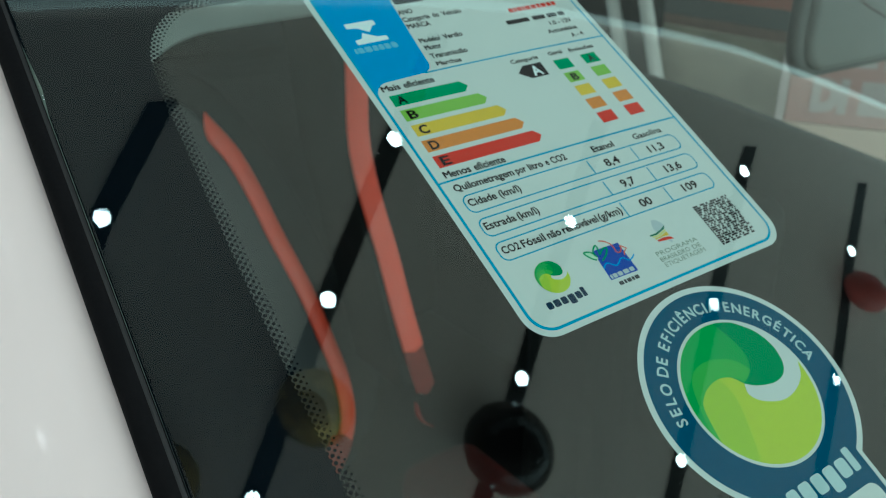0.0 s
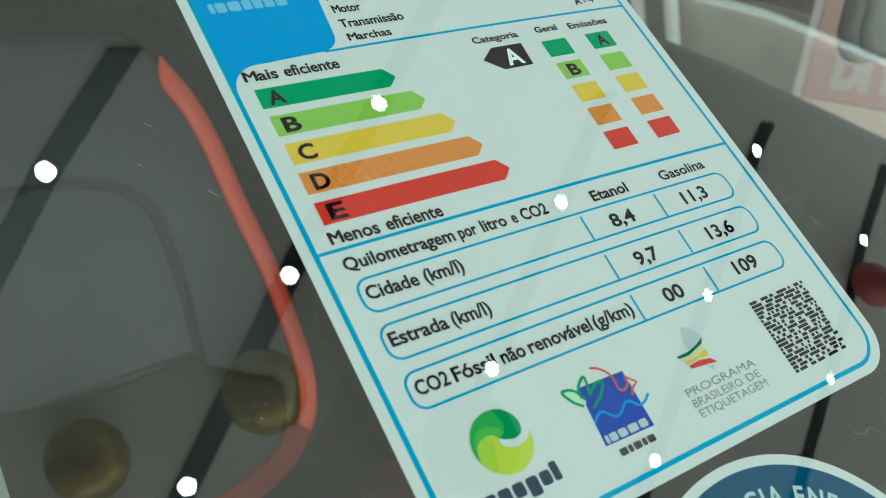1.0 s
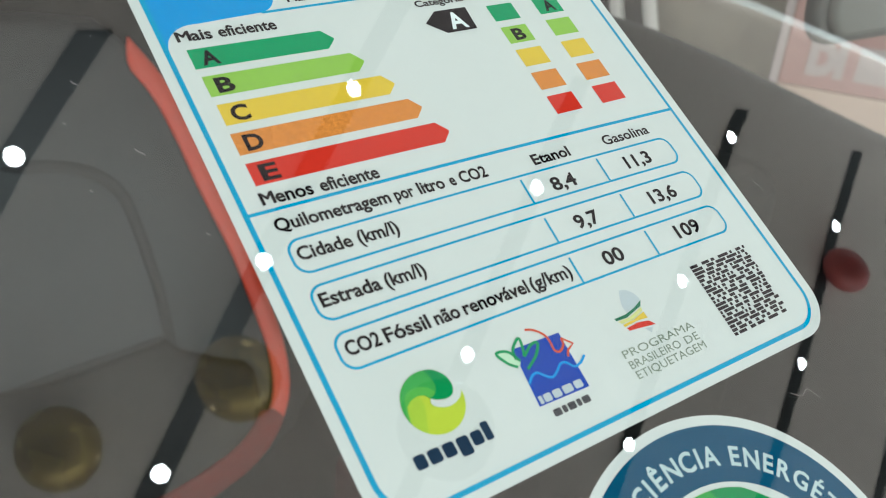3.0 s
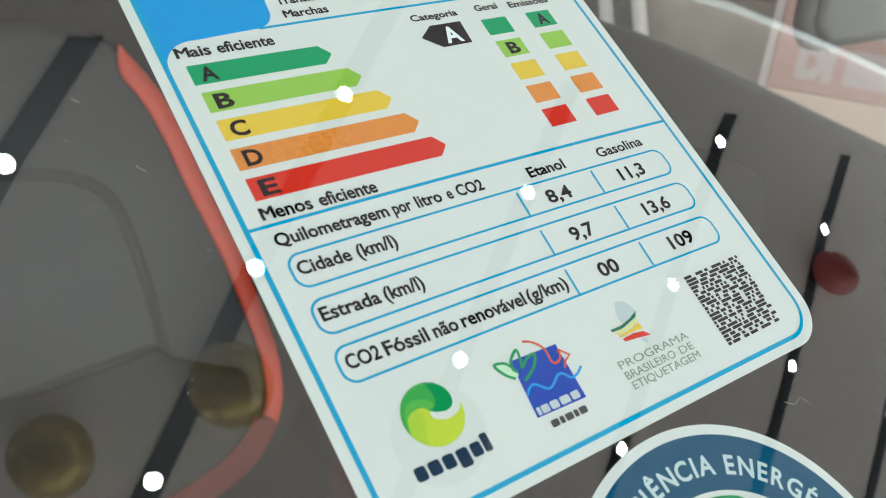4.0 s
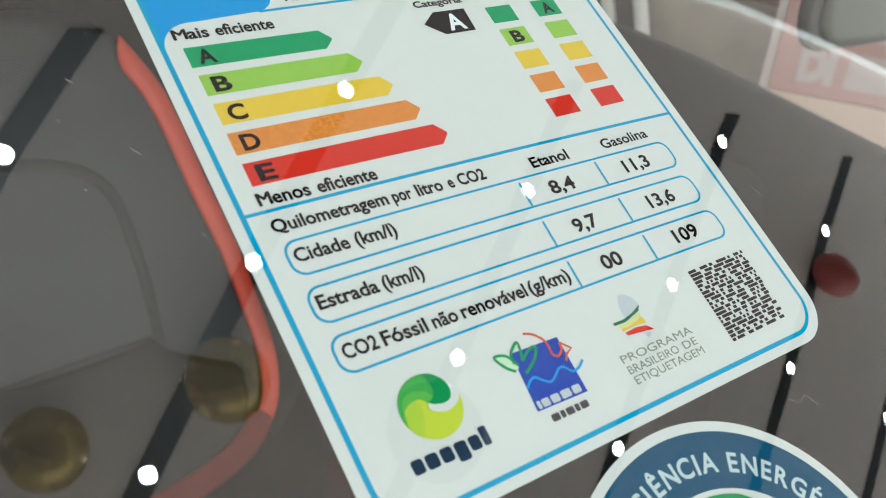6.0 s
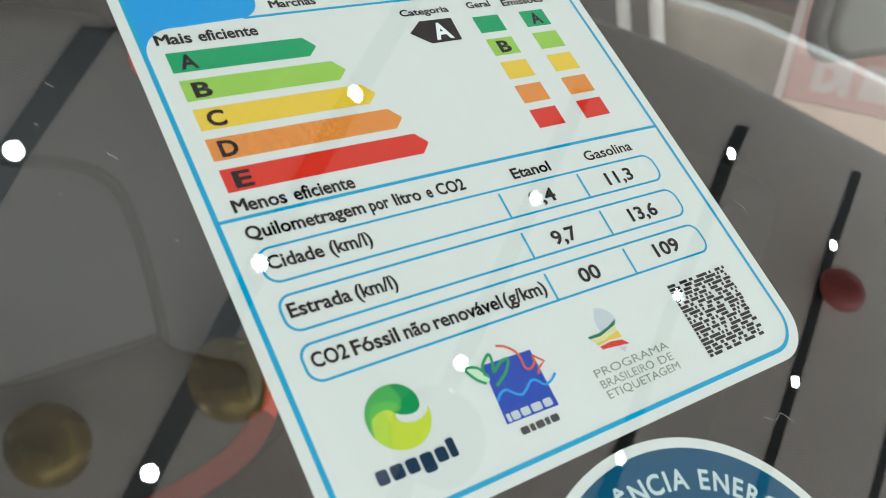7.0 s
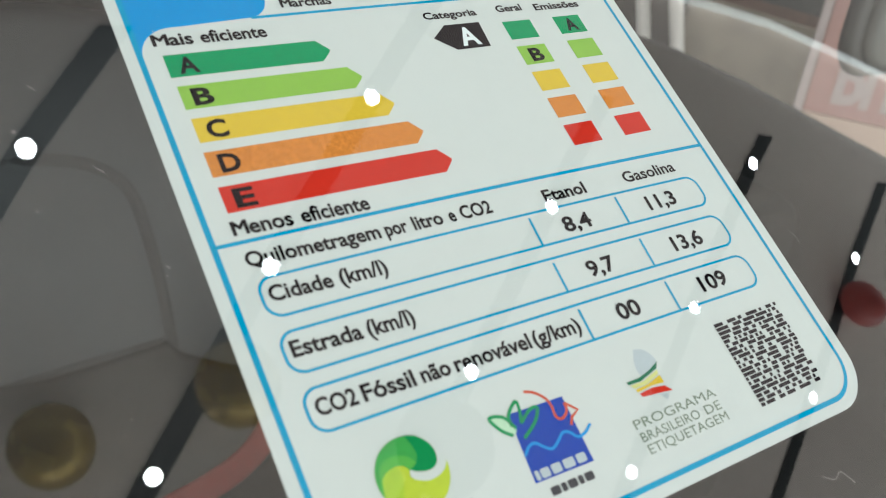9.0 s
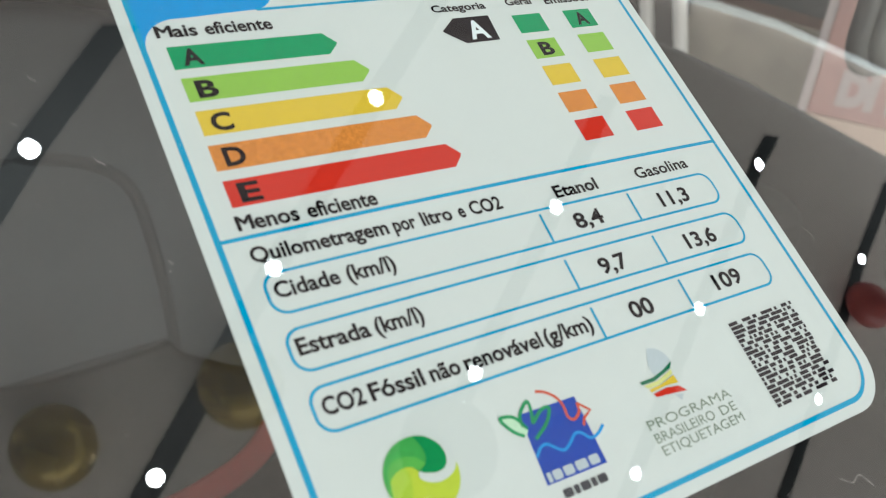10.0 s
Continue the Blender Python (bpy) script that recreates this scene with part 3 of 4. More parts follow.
def slab(outline, y0, z0, slope, front, back, crown=0.0):
    """A padded panel with that (x, z) outline on the leaning plane."""
    bm = bmesh.new()
    cx, cz = sum(p[0] for p in outline) / len(outline), sum(p[1] for p in outline) / len(outline)
    rows = []
    for k, (f, h) in enumerate(((1.0, back), (1.0, 0.012), (0.985, 0.003), (0.95, 0.0), (0.6, -crown * 0.7), (0.25, -crown))):
        rows.append([bm.verts.new((cx + (x - cx) * f, y0 + slope * (cz + (z - cz) * f - z0) + h + front, cz + (z - cz) * f)) for x, z in outline])
    m = len(outline)
    for a, b in zip(rows, rows[1:]):
        for k in range(m):
            bm.faces.new((a[k], a[(k + 1) % m], b[(k + 1) % m], b[k]))
    bm.faces.new(rows[-1])
    bm.faces.new(rows[0][::-1])
    return bm


def mirror_x(pts, c):
    return [(2 * c - x, z) for x, z in pts]


B1 = spline([(0.138, 1.142), (0.163, 1.104), (0.178, 1.064), (0.190, 1.020), (0.201, 0.985), (0.211, 0.952), (0.221, 0.905), (0.229, 0.862), (0.230, 0.830), (0.226, 0.808), (0.2185, 0.793), (0.211, 0.784)])
B1_LOW = spline([(0.2085, 0.809), (0.2015, 0.798), (0.187, 0.784), (0.167, 0.773), (0.145, 0.766), (0.117, 0.759), (0.075, 0.753), (0.02, 0.750)])
half = [(0.02, 1.168), (0.08, 1.165), (0.124, 1.158), (0.142, 1.142), (0.163, 1.104), (0.180, 1.064), (0.193, 1.020), (0.206, 0.970), (0.219, 0.922), (0.228, 0.878), (0.231, 0.839), (0.222, 0.805), (0.194, 0.766), (0.16, 0.745), (0.02, 0.738)]
bm = slab(half + mirror_x(half[1:-1], SX)[::-1], SY, SZ, SS, 0.0, 0.10, 0.012)
seat = car_part("passenger_seat", bm, LEATHER, "grey leather seat back with red edging", True)
band(B1, 0.0188, 0.0022, "red_edging", RED_LEATHER, seat, "red leather edging", SY, SZ, SS, 1, 1)
# lower ends of the red band, darkened to stand in for shade
band(B1_LOW, 0.027, 0.001, "shaded_edging", RED_SHADED, seat, "red edging with shade in its colour", SY - 0.019, SZ, SS, 4)
band(mirror_x(B1_LOW, SX), 0.027, 0.001, "shaded_edging", RED_SHADED, seat, "red edging with shade in its colour", SY - 0.019, SZ, SS, 4)
band(mirror_x(B1, SX), 0.0188, 0.0022, "red_edging", RED_LEATHER, seat, "red leather edging", SY, SZ, SS)
S1 = spline([(0.02, 1.060), (0.063, 1.055), (0.093, 1.043), (0.111, 1.023), (0.119, 0.990), (0.125, 0.944), (0.127, 0.903), (0.130, 0.84), (0.133, 0.79)])
# seams as raised dark strips; the soft crease shade is in their colour
band(S1, 0.011, 0.0034, "seam", SEAM, seat, "seam strip with crease shade in its colour", SY - 0.006, SZ, SS)
band(mirror_x(S1, SX), 0.011, 0.0034, "seam", SEAM, seat, "seam strip with crease shade in its colour", SY - 0.006, SZ, SS)
band([(-0.07, 0.886), (0.0, 0.890), (0.06, 0.893), (0.12, 0.898)], 0.011, 0.0028, "seam", SEAM, seat, "seam strip with crease shade in its colour", SY - 0.008, SZ, SS)
# darker panel below the cross seam
low = [(0.02, 0.889), (0.075, 0.893), (0.124, 0.897), (0.134, 0.884), (0.172, 0.862), (0.194, 0.852), (0.202, 0.842), (0.203, 0.822), (0.197, 0.804), (0.180, 0.774), (0.155, 0.754), (0.02, 0.744)]
bm = slab(low + mirror_x(low[1:-1], SX)[::-1], SY, SZ, SS, -0.017, 0.020, 0.006)
car_part("lower_panel", bm, DARK_PANEL, "darker lower panel", True, None, seat)
# outer black bolster shell of the seat
bm = slab([(SX + (x - SX) * 1.32 + 0.0, 0.98 + (z - 0.98) * 1.10) for x, z in half + mirror_x(half[1:-1], SX)[::-1]], SY, SZ, SS, 0.03, 0.12, 0.0)
car_part("seat_shell", bm, BLACK_CLOTH, "black seat shell", True, None, seat)
BY = 0.56                                 # the side bolster stands further forward
B2 = spline([(0.280, 1.215), (0.270, 1.171), (0.261, 1.13), (0.259, 1.096), (0.261, 1.058), (0.2655, 1.016), (0.268, 0.975), (0.270, 0.945), (0.272, 0.925), (0.273, 0.912)])
bm = slab([(0.256, 1.235), (0.29, 1.22), (0.285, 1.16), (0.272, 1.10), (0.285, 1.0), (0.284, 0.875), (0.256, 0.87), (0.254, 0.95), (0.246, 1.10)], BY, SZ, SS, 0.004, 0.10, 0.0)
inner_bolster = car_part("side_bolster", bm, BLACK_CLOTH, "black padded side bolster", True)
band(B2, 0.026, 0.0022, "red_edging", RED_LEATHER, inner_bolster, "red leather edging", BY, SZ, SS, 2)
# lower end and loop in darkened red, in place of falling shade
band(spline([(0.271, 0.940), (0.2735, 0.908), (0.276, 0.888), (0.279, 0.866)]), 0.025, 0.0008, "lower_edging", RED_SHADED, inner_bolster, "red edging with shade in its colour", BY + 0.001, SZ, SS, 2)
band(spline([(0.262, 0.862), (0.262, 0.850), (0.267, 0.840), (0.276, 0.833)]), 0.006, 0.0022, "red_stitching", RED_SHADED, inner_bolster, "short red loop of piping", BY, SZ, SS)
bm = bmesh.new()
box(bm, (-0.16, 1.45, 0.30), (1.06, 1.62, 1.02), 0.05, 4)
car_part("rear_bench", bm, BLACK_CLOTH, "black rear bench")
# passenger's cushion with a red cloth side
bm = bmesh.new()
box(bm, (-0.26, 0.06, 0.46), (0.235, 0.50, 0.735), 0.045, 4)
cushion = car_part("seat_cushion", bm, BLACK_CLOTH, "black seat cushion", True)
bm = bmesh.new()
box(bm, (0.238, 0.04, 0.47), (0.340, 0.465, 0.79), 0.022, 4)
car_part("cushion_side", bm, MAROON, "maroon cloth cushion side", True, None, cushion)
bm = bmesh.new()
box(bm, (0.62, 0.50, 0.36), (1.02, 0.70, 0.92), 0.05, 4)
car_part("driver_seat", bm, BLACK_CLOTH, "black driver's seat back")

# rear-view mirror, seen from behind its housing
def rounded_block(x0, x1, z0, z1, r, y0, y1, soft):
    """A block with rounded corners in x and z and a softened front edge."""
    bm = bmesh.new()
    rows = []
    for inset, y in ((0.0, y1), (0.0, y0 + soft), (soft * 0.3, y0 + soft * 0.3), (soft, y0)):
        rows.append([bm.verts.new((x, y, z)) for x, z in round_rect(x0 + inset, z0 + inset, x1 - inset, z1 - inset, r - inset, 7)])
    n = len(rows[0])
    for a, b in zip(rows, rows[1:]):
        for k in range(n):
            bm.faces.new((a[k], a[(k + 1) % n], b[(k + 1) % n], b[k]))
    bm.faces.new(rows[-1])
    bm.faces.new(rows[0][::-1])
    return bm


mirror = car_part("rear_view_mirror", rounded_block(0.450, 0.70, 1.222, 1.312, 0.03, 0.204, 0.2145, 0.004), RIM_PLASTIC, "dark rear-view mirror housing", True)
car_part("back_cover", rounded_block(0.459, 0.692, 1.229, 1.306, 0.024, 0.196, 0.2045, 0.005), GREY_PLASTIC, "grey back cover", True, None, mirror)
bm = bmesh.new()
tube(bm, [(0.505, 0.1955, 1.287), (0.53, 0.1955, 1.276), (0.57, 0.1955, 1.262)], 0.0012, 6)
car_part("cover_stripe", bm, STRIPE_BROWN, "thin brown stripe", False, None, mirror)


# ---------------------------------------------------------------- beyond the driver's window
def display_board(x, y0, y1, z0, z1, material, name, label, category):
    bm = bmesh.new()
    box(bm, (x, y0, z0), (x + 0.03, y1, z1), 0.004)
    return tagged(part(name, bm, material), label, category)


display_board(3.10, 1.80, 3.2, 0.0, 0.72, OLIVE, "low_partition", "low olive-beige partition on the showroom floor", "partition")
counter = thing("back_counter", pose(3.85, 0.3, 0.0), "red-brown counter with a dark grey band behind the partition", "counter")
for nm, z0, z1, m, lab in (("front", 0.0, 0.632, PINK, "red-brown front"), ("band", 0.633, 0.732, GREY_BAND, "dark grey band"), ("top_strip", 0.733, 0.965, ORANGE, "orange-red strip")):
    bm = bmesh.new()
    box(bm, (0, 0, z0), (0.03, 3.7, z1), 0.004)
    part(nm, bm, m, counter, lab)
sign = thing("sign_board", pose(3.245, 1.41, 0.0, 0, 0, 30), "red standing sign with white lettering", "sign")
bm = bmesh.new()
box(bm, (0, -0.5, 0.437), (0.02, 0.43, 0.95), 0.003)
part("face", bm, SIGN_RED, sign)
bm = bmesh.new()
box(bm, (-0.004, -0.5, 0.0), (0.02, 0.43, 0.433), 0.003)
part("base", bm, CREAM, sign, "cream base")
bm = bmesh.new()
box(bm, (-0.006, 0.434, 0.0), (0.02, 0.466, 0.95), 0.003)
part("edge_strip", bm, SIGN_HAZED, sign, "pale edge strip")


def text_mesh(txt, bold=0.0):
    """A flat mesh of the words in the built-in font, with its bounds."""
    cu = bpy.data.curves.new("words", "FONT")
    cu.body, cu.size, cu.offset, cu.fill_mode, cu.resolution_u = txt, 1.0, bold, "FRONT", 3
    ob = bpy.data.objects.new("words", cu)
    scene.collection.objects.link(ob)
    dg = bpy.context.evaluated_depsgraph_get()
    me = bpy.data.meshes.new_from_object(ob.evaluated_get(dg))
    bm = bmesh.new()
    bm.from_mesh(me)
    bpy.data.objects.remove(ob)
    bpy.data.curves.remove(cu)
    bpy.data.meshes.remove(me)
    xs, ys = [v.co.x for v in bm.verts], [v.co.y for v in bm.verts]
    return bm, min(xs), max(xs), min(ys), max(ys)


bm, x0, x1, y0, y1 = text_mesh("DI", 0.075)
for v in bm.verts:
    k = 0.14 / (y1 - y0)
    v.co = Vector((-0.004, 0.342 - (v.co.x - x0) * k * 0.80, 0.485 + (v.co.y - y0) * k))
part("lettering", bm, SIGN_HAZED, sign, "white lettering")
bm = bmesh.new()
box(bm, (-0.003, -0.2, 0.487), (0.0, 0.165, 0.62))
part("bar", bm, SIGN_HAZED, sign, "white bar")
for a, b in ((0.235, 0.30), (0.125, 0.205), (0.02, 0.10)):
    bm = bmesh.new()
    box(bm, (-0.003, a, 0.672), (0.0, b, 0.735))
    part("bar", bm, SIGN_HAZED, sign, "white bar")
# white posts leaned to fit the camera's view; the top board is added
stand = thing("slanted_posts", pose(2.98, 2.5, 0.0), "white posts slanted to fit the camera's view", "stand")
for y in (-0.09, 0.11):
    bm = bmesh.new()
    tube(bm, [(0, y - 0.18, 0.0), (0, y, 0.5), (0, y + 0.22, 1.15)], 0.032, 10)
    part("slanted_post", bm, POST_WHITE, stand, "", True)
bm = bmesh.new()
box(bm, (-0.1, -0.1, 1.14), (0.25, 0.55, 1.18), 0.01)
part("top", bm, SIGN_WHITE, stand)
# dark panel added to fill the dark gap behind the posts
bm = bmesh.new()
box(bm, (0.06, -0.02, 0.0), (0.09, 0.60, 1.12), 0.005)
part("back_panel", bm, DARK_PLASTIC, stand, "dark back panel")

# ---------------------------------------------------------------- stickers behind the glass
MM = 0.001


class Sticker:
    """A printed sheet that follows the inside of the pane; its parts are given in millimetres of the pane's frame."""

    def __init__(self, name, cx, cy, label, category, bow=0.0):
        self.bow = bow
        self.c = on_pane(cx * MM, cy * MM, SHEET)
        self.ob = thing(name, G @ Matrix.Translation(self.c), label, category)

    def lay(self, name, bm, level, material, label="", parent=None):
        for v in bm.verts:                  # bow, stretch and shift fitted so the print matches the camera's view
            x, y = v.co.x, v.co.y
            y += self.bow * (((x - 47) / 47) ** 2 - 0.5)
            v.co.x = (x - 0.78 - 0.0058 * (x - 47) + 0.0018 * y) * MM
            v.co.y = (y - 0.57 + 0.0017 * (x - 47) - 0.0078 * y - 0.30 * min(max((30 - y) / 30, 0), 1)) * MM
        for axis in (0, 1):
            vals = [v.co[axis] for v in bm.verts]
            step = 0.007
            k = math.ceil(min(vals) / step + 0.02)
            while k * step < max(vals) - 0.0002:
                co, no = [0, 0, 0], [0, 0, 0]
                co[axis], no[axis] = k * step, 1
                bmesh.ops.bisect_plane(bm, geom=bm.verts[:] + bm.edges[:] + bm.faces[:], plane_co=co, plane_no=no, dist=1e-7)
                k += 1
        for v in bm.verts:
            v.co = on_pane(v.co.x, v.co.y, SHEET + level * 0.00002) - self.c
        bm.normal_update()
        me = bpy.data.meshes.new(name)
        bm.to_mesh(me)
        bm.free()
        me.materials.append(material)
        ob = new(name, me)
        ob.parent = parent or self.ob
        if label:
            ob["label"] = label
        return ob

    def shape(self, name, pts, level, material, label="", parent=None):
        bm = bmesh.new()
        add_poly(bm, pts)
        return self.lay(name, bm, level, material, label, parent)

    def line(self, name, pts, wid, level, material, label="", parent=None):
        bm = bmesh.new()
        stroke(bm, pts, wid)
        return self.lay(name, bm, level, material, label, parent)

    def phrase(self, words, y, cap, level, material, bold=0.026, parent=None):
        """Words of one line, each between its own two ends."""
        for txt, x0, x1 in words:
            self.words(txt, x0, y, x1 - 0.2, cap, level, material, bold, parent=parent)

    def words(self, txt, x0, y0, x1, cap, level, material, bold=0.026, slant=0.0, name="lettering", parent=None):
        """Words from x0 to x1 on the baseline y0, with capitals that high."""
        if txt[0] == "M" and bold > 0.012:
            # the capital M is set apart, in two light strokes laid over each other
            first, a, m1, c, d = text_mesh("M")
            step = text_mesh("MI")[2] - text_mesh("I")[2]
            bm, a2, b, c, d = text_mesh(txt[1:], bold)
            bmesh.ops.translate(bm, verts=bm.verts[:], vec=(step, 0, 0))
            b += step
            for k, over in ((0.0, first), (0.03, text_mesh("M")[0]), (0.06, text_mesh("M")[0])):
                for v in over.verts:
                    v.co = Vector((x0 + (v.co.x + k - a) * (x1 - x0) / (b - a), y0 + v.co.y * cap / 0.70, 0))
                self.lay(name, over, level + k * 40, material, "", parent)
        else:
            bm, a, b, c, d = text_mesh(txt, bold)
        kx = (x1 - x0) / (b - a)
        ky = cap / 0.70
        for v in bm.verts:
            v.co = Vector((x0 + (v.co.x - a) * kx, y0 + v.co.y * ky + slant * ((v.co.x - a) * kx), 0))
        return self.lay(name, bm, level, material, "", parent)

    def bars(self, x0, y0, x1, h, shapes, level, material, name="bar"):
        """A row of plain blocks in place of a wordmark: each has a width, and what it rises or drops beyond the row."""
        tot = sum(q[0] for q in shapes)
        x = x0
        for wd, up, down in shapes:
            w = (x1 - x0) * wd / tot
            bm = bmesh.new()
            add_poly(bm, round_rect(x + w * 0.09, y0 - down * h, x + w * 0.91, y0 + h * (1 + up), min(w, h) * 0.22, 4))
            self.lay(name, bm, level, material)
            x += w

    def plain_bars(self, x0, y0, x1, h, widths, level, material):
        self.bars(x0, y0, x1, h, [(w, 0, 0) for w in widths], level, material)


def swirl(st, cx, cy, r, level):
    """The round green and yellow leaf mark."""
    P = lambda pts: [(cx + x * r, cy + y * r) for x, y in pts]
    C = lambda q, a0, a1, n=36: [(q * math.cos(radians(a0 + (a1 - a0) * k / n)), q * math.sin(radians(a0 + (a1 - a0) * k / n))) for k in range(n + 1)]
    S = lambda pts: spline(pts, 5)
    hook = [(-0.04, 0.11), (0.08, 0.03), (0.21, -0.02), (0.42, -0.06), (0.62, -0.02), (0.75, 0.11), (0.80, 0.31), (0.77, 0.50), (0.69, 0.66), (0.57, 0.79), (0.46, 0.885)]
    base = st.shape("mark", P(C(1.0, 0, 360, 60)[:-1]), level, INK_LIME, "round green and yellow leaf mark")
    st.shape("mark_leaf", P(S([(-0.93, -0.37), (-0.84, 0.06), (-0.72, 0.20), (-0.56, 0.28), (-0.36, 0.31), (-0.17, 0.26), (-0.04, 0.11)])
                            + S(hook)[1:] + C(0.998, 63, 202, 50)), level + 2, INK_MID, "", base)
    st.shape("mark_leaf", P(S([(-0.98, -0.20), (-0.75, 0.42), (-0.40, 0.58), (0.02, 0.46), (0.20, 0.20), (0.08, 0.03)])[:-1]
                            + S([(0.0, 0.13), (-0.17, 0.26), (-0.36, 0.31), (-0.56, 0.28), (-0.72, 0.20), (-0.84, 0.06), (-0.93, -0.37)])[1:]), level + 3, INK_FRESH, "", base)
    st.shape("mark_leaf", P(S([(-0.93, -0.37), (-0.84, 0.06), (-0.72, 0.20), (-0.56, 0.28), (-0.36, 0.30), (-0.30, 0.0), (-0.45, -0.45), (-0.60, -0.80)])
                            + C(0.997, 232, 203, 12)), level + 1, INK_SPRING, "", base)
    st.shape("mark_leaf", P(S([(0.16, 0.98), (0.27, 0.68), (0.29, 0.42), (0.18, 0.22), (-0.04, 0.11)]) + S(hook)[1:] + C(0.999, 63, 80, 12)), level + 4, INK_DEEP, "", base)
    st.shape("mark_gap", P(S([(-0.04, 0.11), (-0.09, -0.04), (0.04, -0.19), (0.33, -0.30), (0.62, -0.27), (0.86, -0.15), (0.99, 0.03)])
                           + C(1.004, 3, 62.5, 26)[1:] + S(hook)[::-1][1:-1]), level + 5, PAPER, "", base)
    return base


def energy_label():
    st = Sticker("energy_label", 47, 20, "white printed energy label with coloured bars behind glass", "label", 0.5)
    T, Bt, Lf, Rt = 87.0, -54.5, -3.1, 97.6
    st.shape("paper", round_rect(Lf, Bt, Rt, T, 8.3, 10), 0, PAPER, "white paper sheet")
    bm = bmesh.new()
    ring(bm, round_rect(-1.2, -52.75, 95.4, T - 2.0, 6.8, 10), round_rect(-0.3, -51.9, 94.75, T - 2.7, 6.0, 10))
    st.lay("border", bm, 2, INK_CYAN, "cyan border line")
    # blue header with a rounded foot
    hdr = ([(-1.0, 34.5), (-1.0, T - 8.5)] + arc(5.8, T - 8.8, 6.8, 180, 90, 8) + [(26.4, T - 2.0), (22.7, 45.2)] + arc(18.4, 45.0, 4.3, 0, -80, 8)
           + [(12.0, 40.4), (7.0, 40.1)] + arc(5.6, 34.2, 5.9, 90, 178, 10))
    st.shape("header_panel", hdr, 1, INK_BLUE, "bright blue header panel")
    st.line("rule", [(19.0, 40.7), (95.0, 40.8)], 0.55, 2, INK_CYAN)
    st.line("rule", [(-0.5, 0.0), (95.0, -0.15)], 0.62, 2, INK_CYAN)
    # emblem of the header: two wedges and a plain row below
    st.shape("emblem", [(4.3, 66.9), (14.8, 67.0), (14.8, 64.8), (13.2, 64.4), (11.0, 61.9), (7.6, 64.3), (4.3, 64.8)], 3, INK_WHITE, "white wedge emblem")
    st.shape("emblem", [(4.4, 57.1), (15.6, 57.4), (15.7, 59.3), (12.4, 59.5), (8.3, 62.0), (7.0, 59.6), (4.4, 59.2)], 3, INK_WHITE, "white wedge emblem")
    st.plain_bars(1.8, 53.4, 17.3, 2.5, [0.5, 1, 1.2, 0.9, 0.9, 1, 1.1], 3, INK_SKY)
    # left column of the head
    st.words("ANO", 24.9, 67.2, 30.4, 2.1, 3, INK_BLACK)
    st.phrase((("Categoria", 24.7, 35.2), ("do", 36.2, 38.9), ("Veículo", 39.9, 47.9)), 63.6, 2.1, 3, INK_BLACK)
    st.words("MARCA", 24.6, 60.3, 33.4, 2.1, 3, INK_BLACK)
    st.phrase((("Modelo/", 25.0, 33.2), ("Versão", 34.2, 41.9)), 53.2, 2.1, 3, INK_BLACK)
    st.words("Motor", 25.1, 49.8, 31.2, 2.1, 3, INK_BLACK)
    st.words("Transmissão", 24.9, 45.9, 39.0, 2.1, 3, INK_BLACK)
    st.words("Marchas", 25.0, 42.4, 34.4, 1.9, 3, INK_BLACK)
    # right column: maker and model as plain bars
    st.plain_bars(65.6, 59.6, 87.4, 2.0, [1, 0.6, 1.1, 0.5, 1.2, 1.1, 0.9, 1.1, 1, 0.9], 3, INK_E)
    st.plain_bars(60.0, 54.1, 87.6, 2.0, [7, 4, 3, 2], 3, INK_BLACK)
    st.words("1.0 - 12V", 77.8, 50.4, 87.9, 1.9, 3, INK_BLACK)
    st.words("Automática", 74.2, 46.7, 87.6, 1.9, 3, INK_BLACK)
    st.words("A - 4", 82.4, 43.1, 88.0, 1.9, 3, INK_BLACK)
    for k, wd in enumerate((40, 32)):
        st.plain_bars(25.0, 72.0 + 5.5 * k, 25.0 + wd, 3.0, [5, 3, 7], 3, INK_BLACK)
    # efficiency bars
    inks = (INK_A, INK_B, INK_C, INK_D, INK_E)
    for k, (x0, tip) in enumerate(((2.6, 29.9), (2.9, 33.2), (3.05, 36.5), (2.9, 39.1), (3.0, 41.6))):
        y1 = 34.5 - 6.25 * k
        y0 = y1 - 4.5
        b = st.shape("efficiency_bar", [(x0, y0), (tip - 2.1, y0), (tip - 0.3, (y0 + y1) / 2 - 0.5), (tip, (y0 + y1) / 2), (tip - 1.9, y1), (x0, y1)], 2, inks[k], "printed efficiency bar")
        st.words("ABCDE"[k], x0 + 1.65, y0 + 0.7, x0 + 4.85, 3.1, 3, INK_BLACK, 0.034, parent=b)
    st.phrase((("Mais", 1.8, 8.4), ("eficiente", 9.4, 20.6)), 36.4, 2.4, 3, INK_BLACK, 0.027)
    st.phrase((("Menos", 2.6, 11.9), ("eficiente", 13.0, 24.3)), 1.2, 2.45, 3, INK_BLACK, 0.027)
    # class arrow and small squares
    arrow = st.shape("class_arrow", [(50.4, 32.3), (53.9, 35.1), (61.6, 35.1), (61.3, 29.2), (54.0, 29.15)], 2, INK_BLACK, "dark class arrow")
    st.words("A", 55.6, 30.0, 59.8, 4.1, 3, INK_WHITE, 0.03, parent=arrow)
    st.words("Categoria", 50.6, 36.8, 62.2, 1.65, 3, INK_BLACK)
    st.words("Geral", 67.0, 37.0, 73.0, 1.65, 3, INK_BLACK)
    st.words("Emissões", 76.1, 36.6, 87.4, 1.65, 3, INK_BLACK)
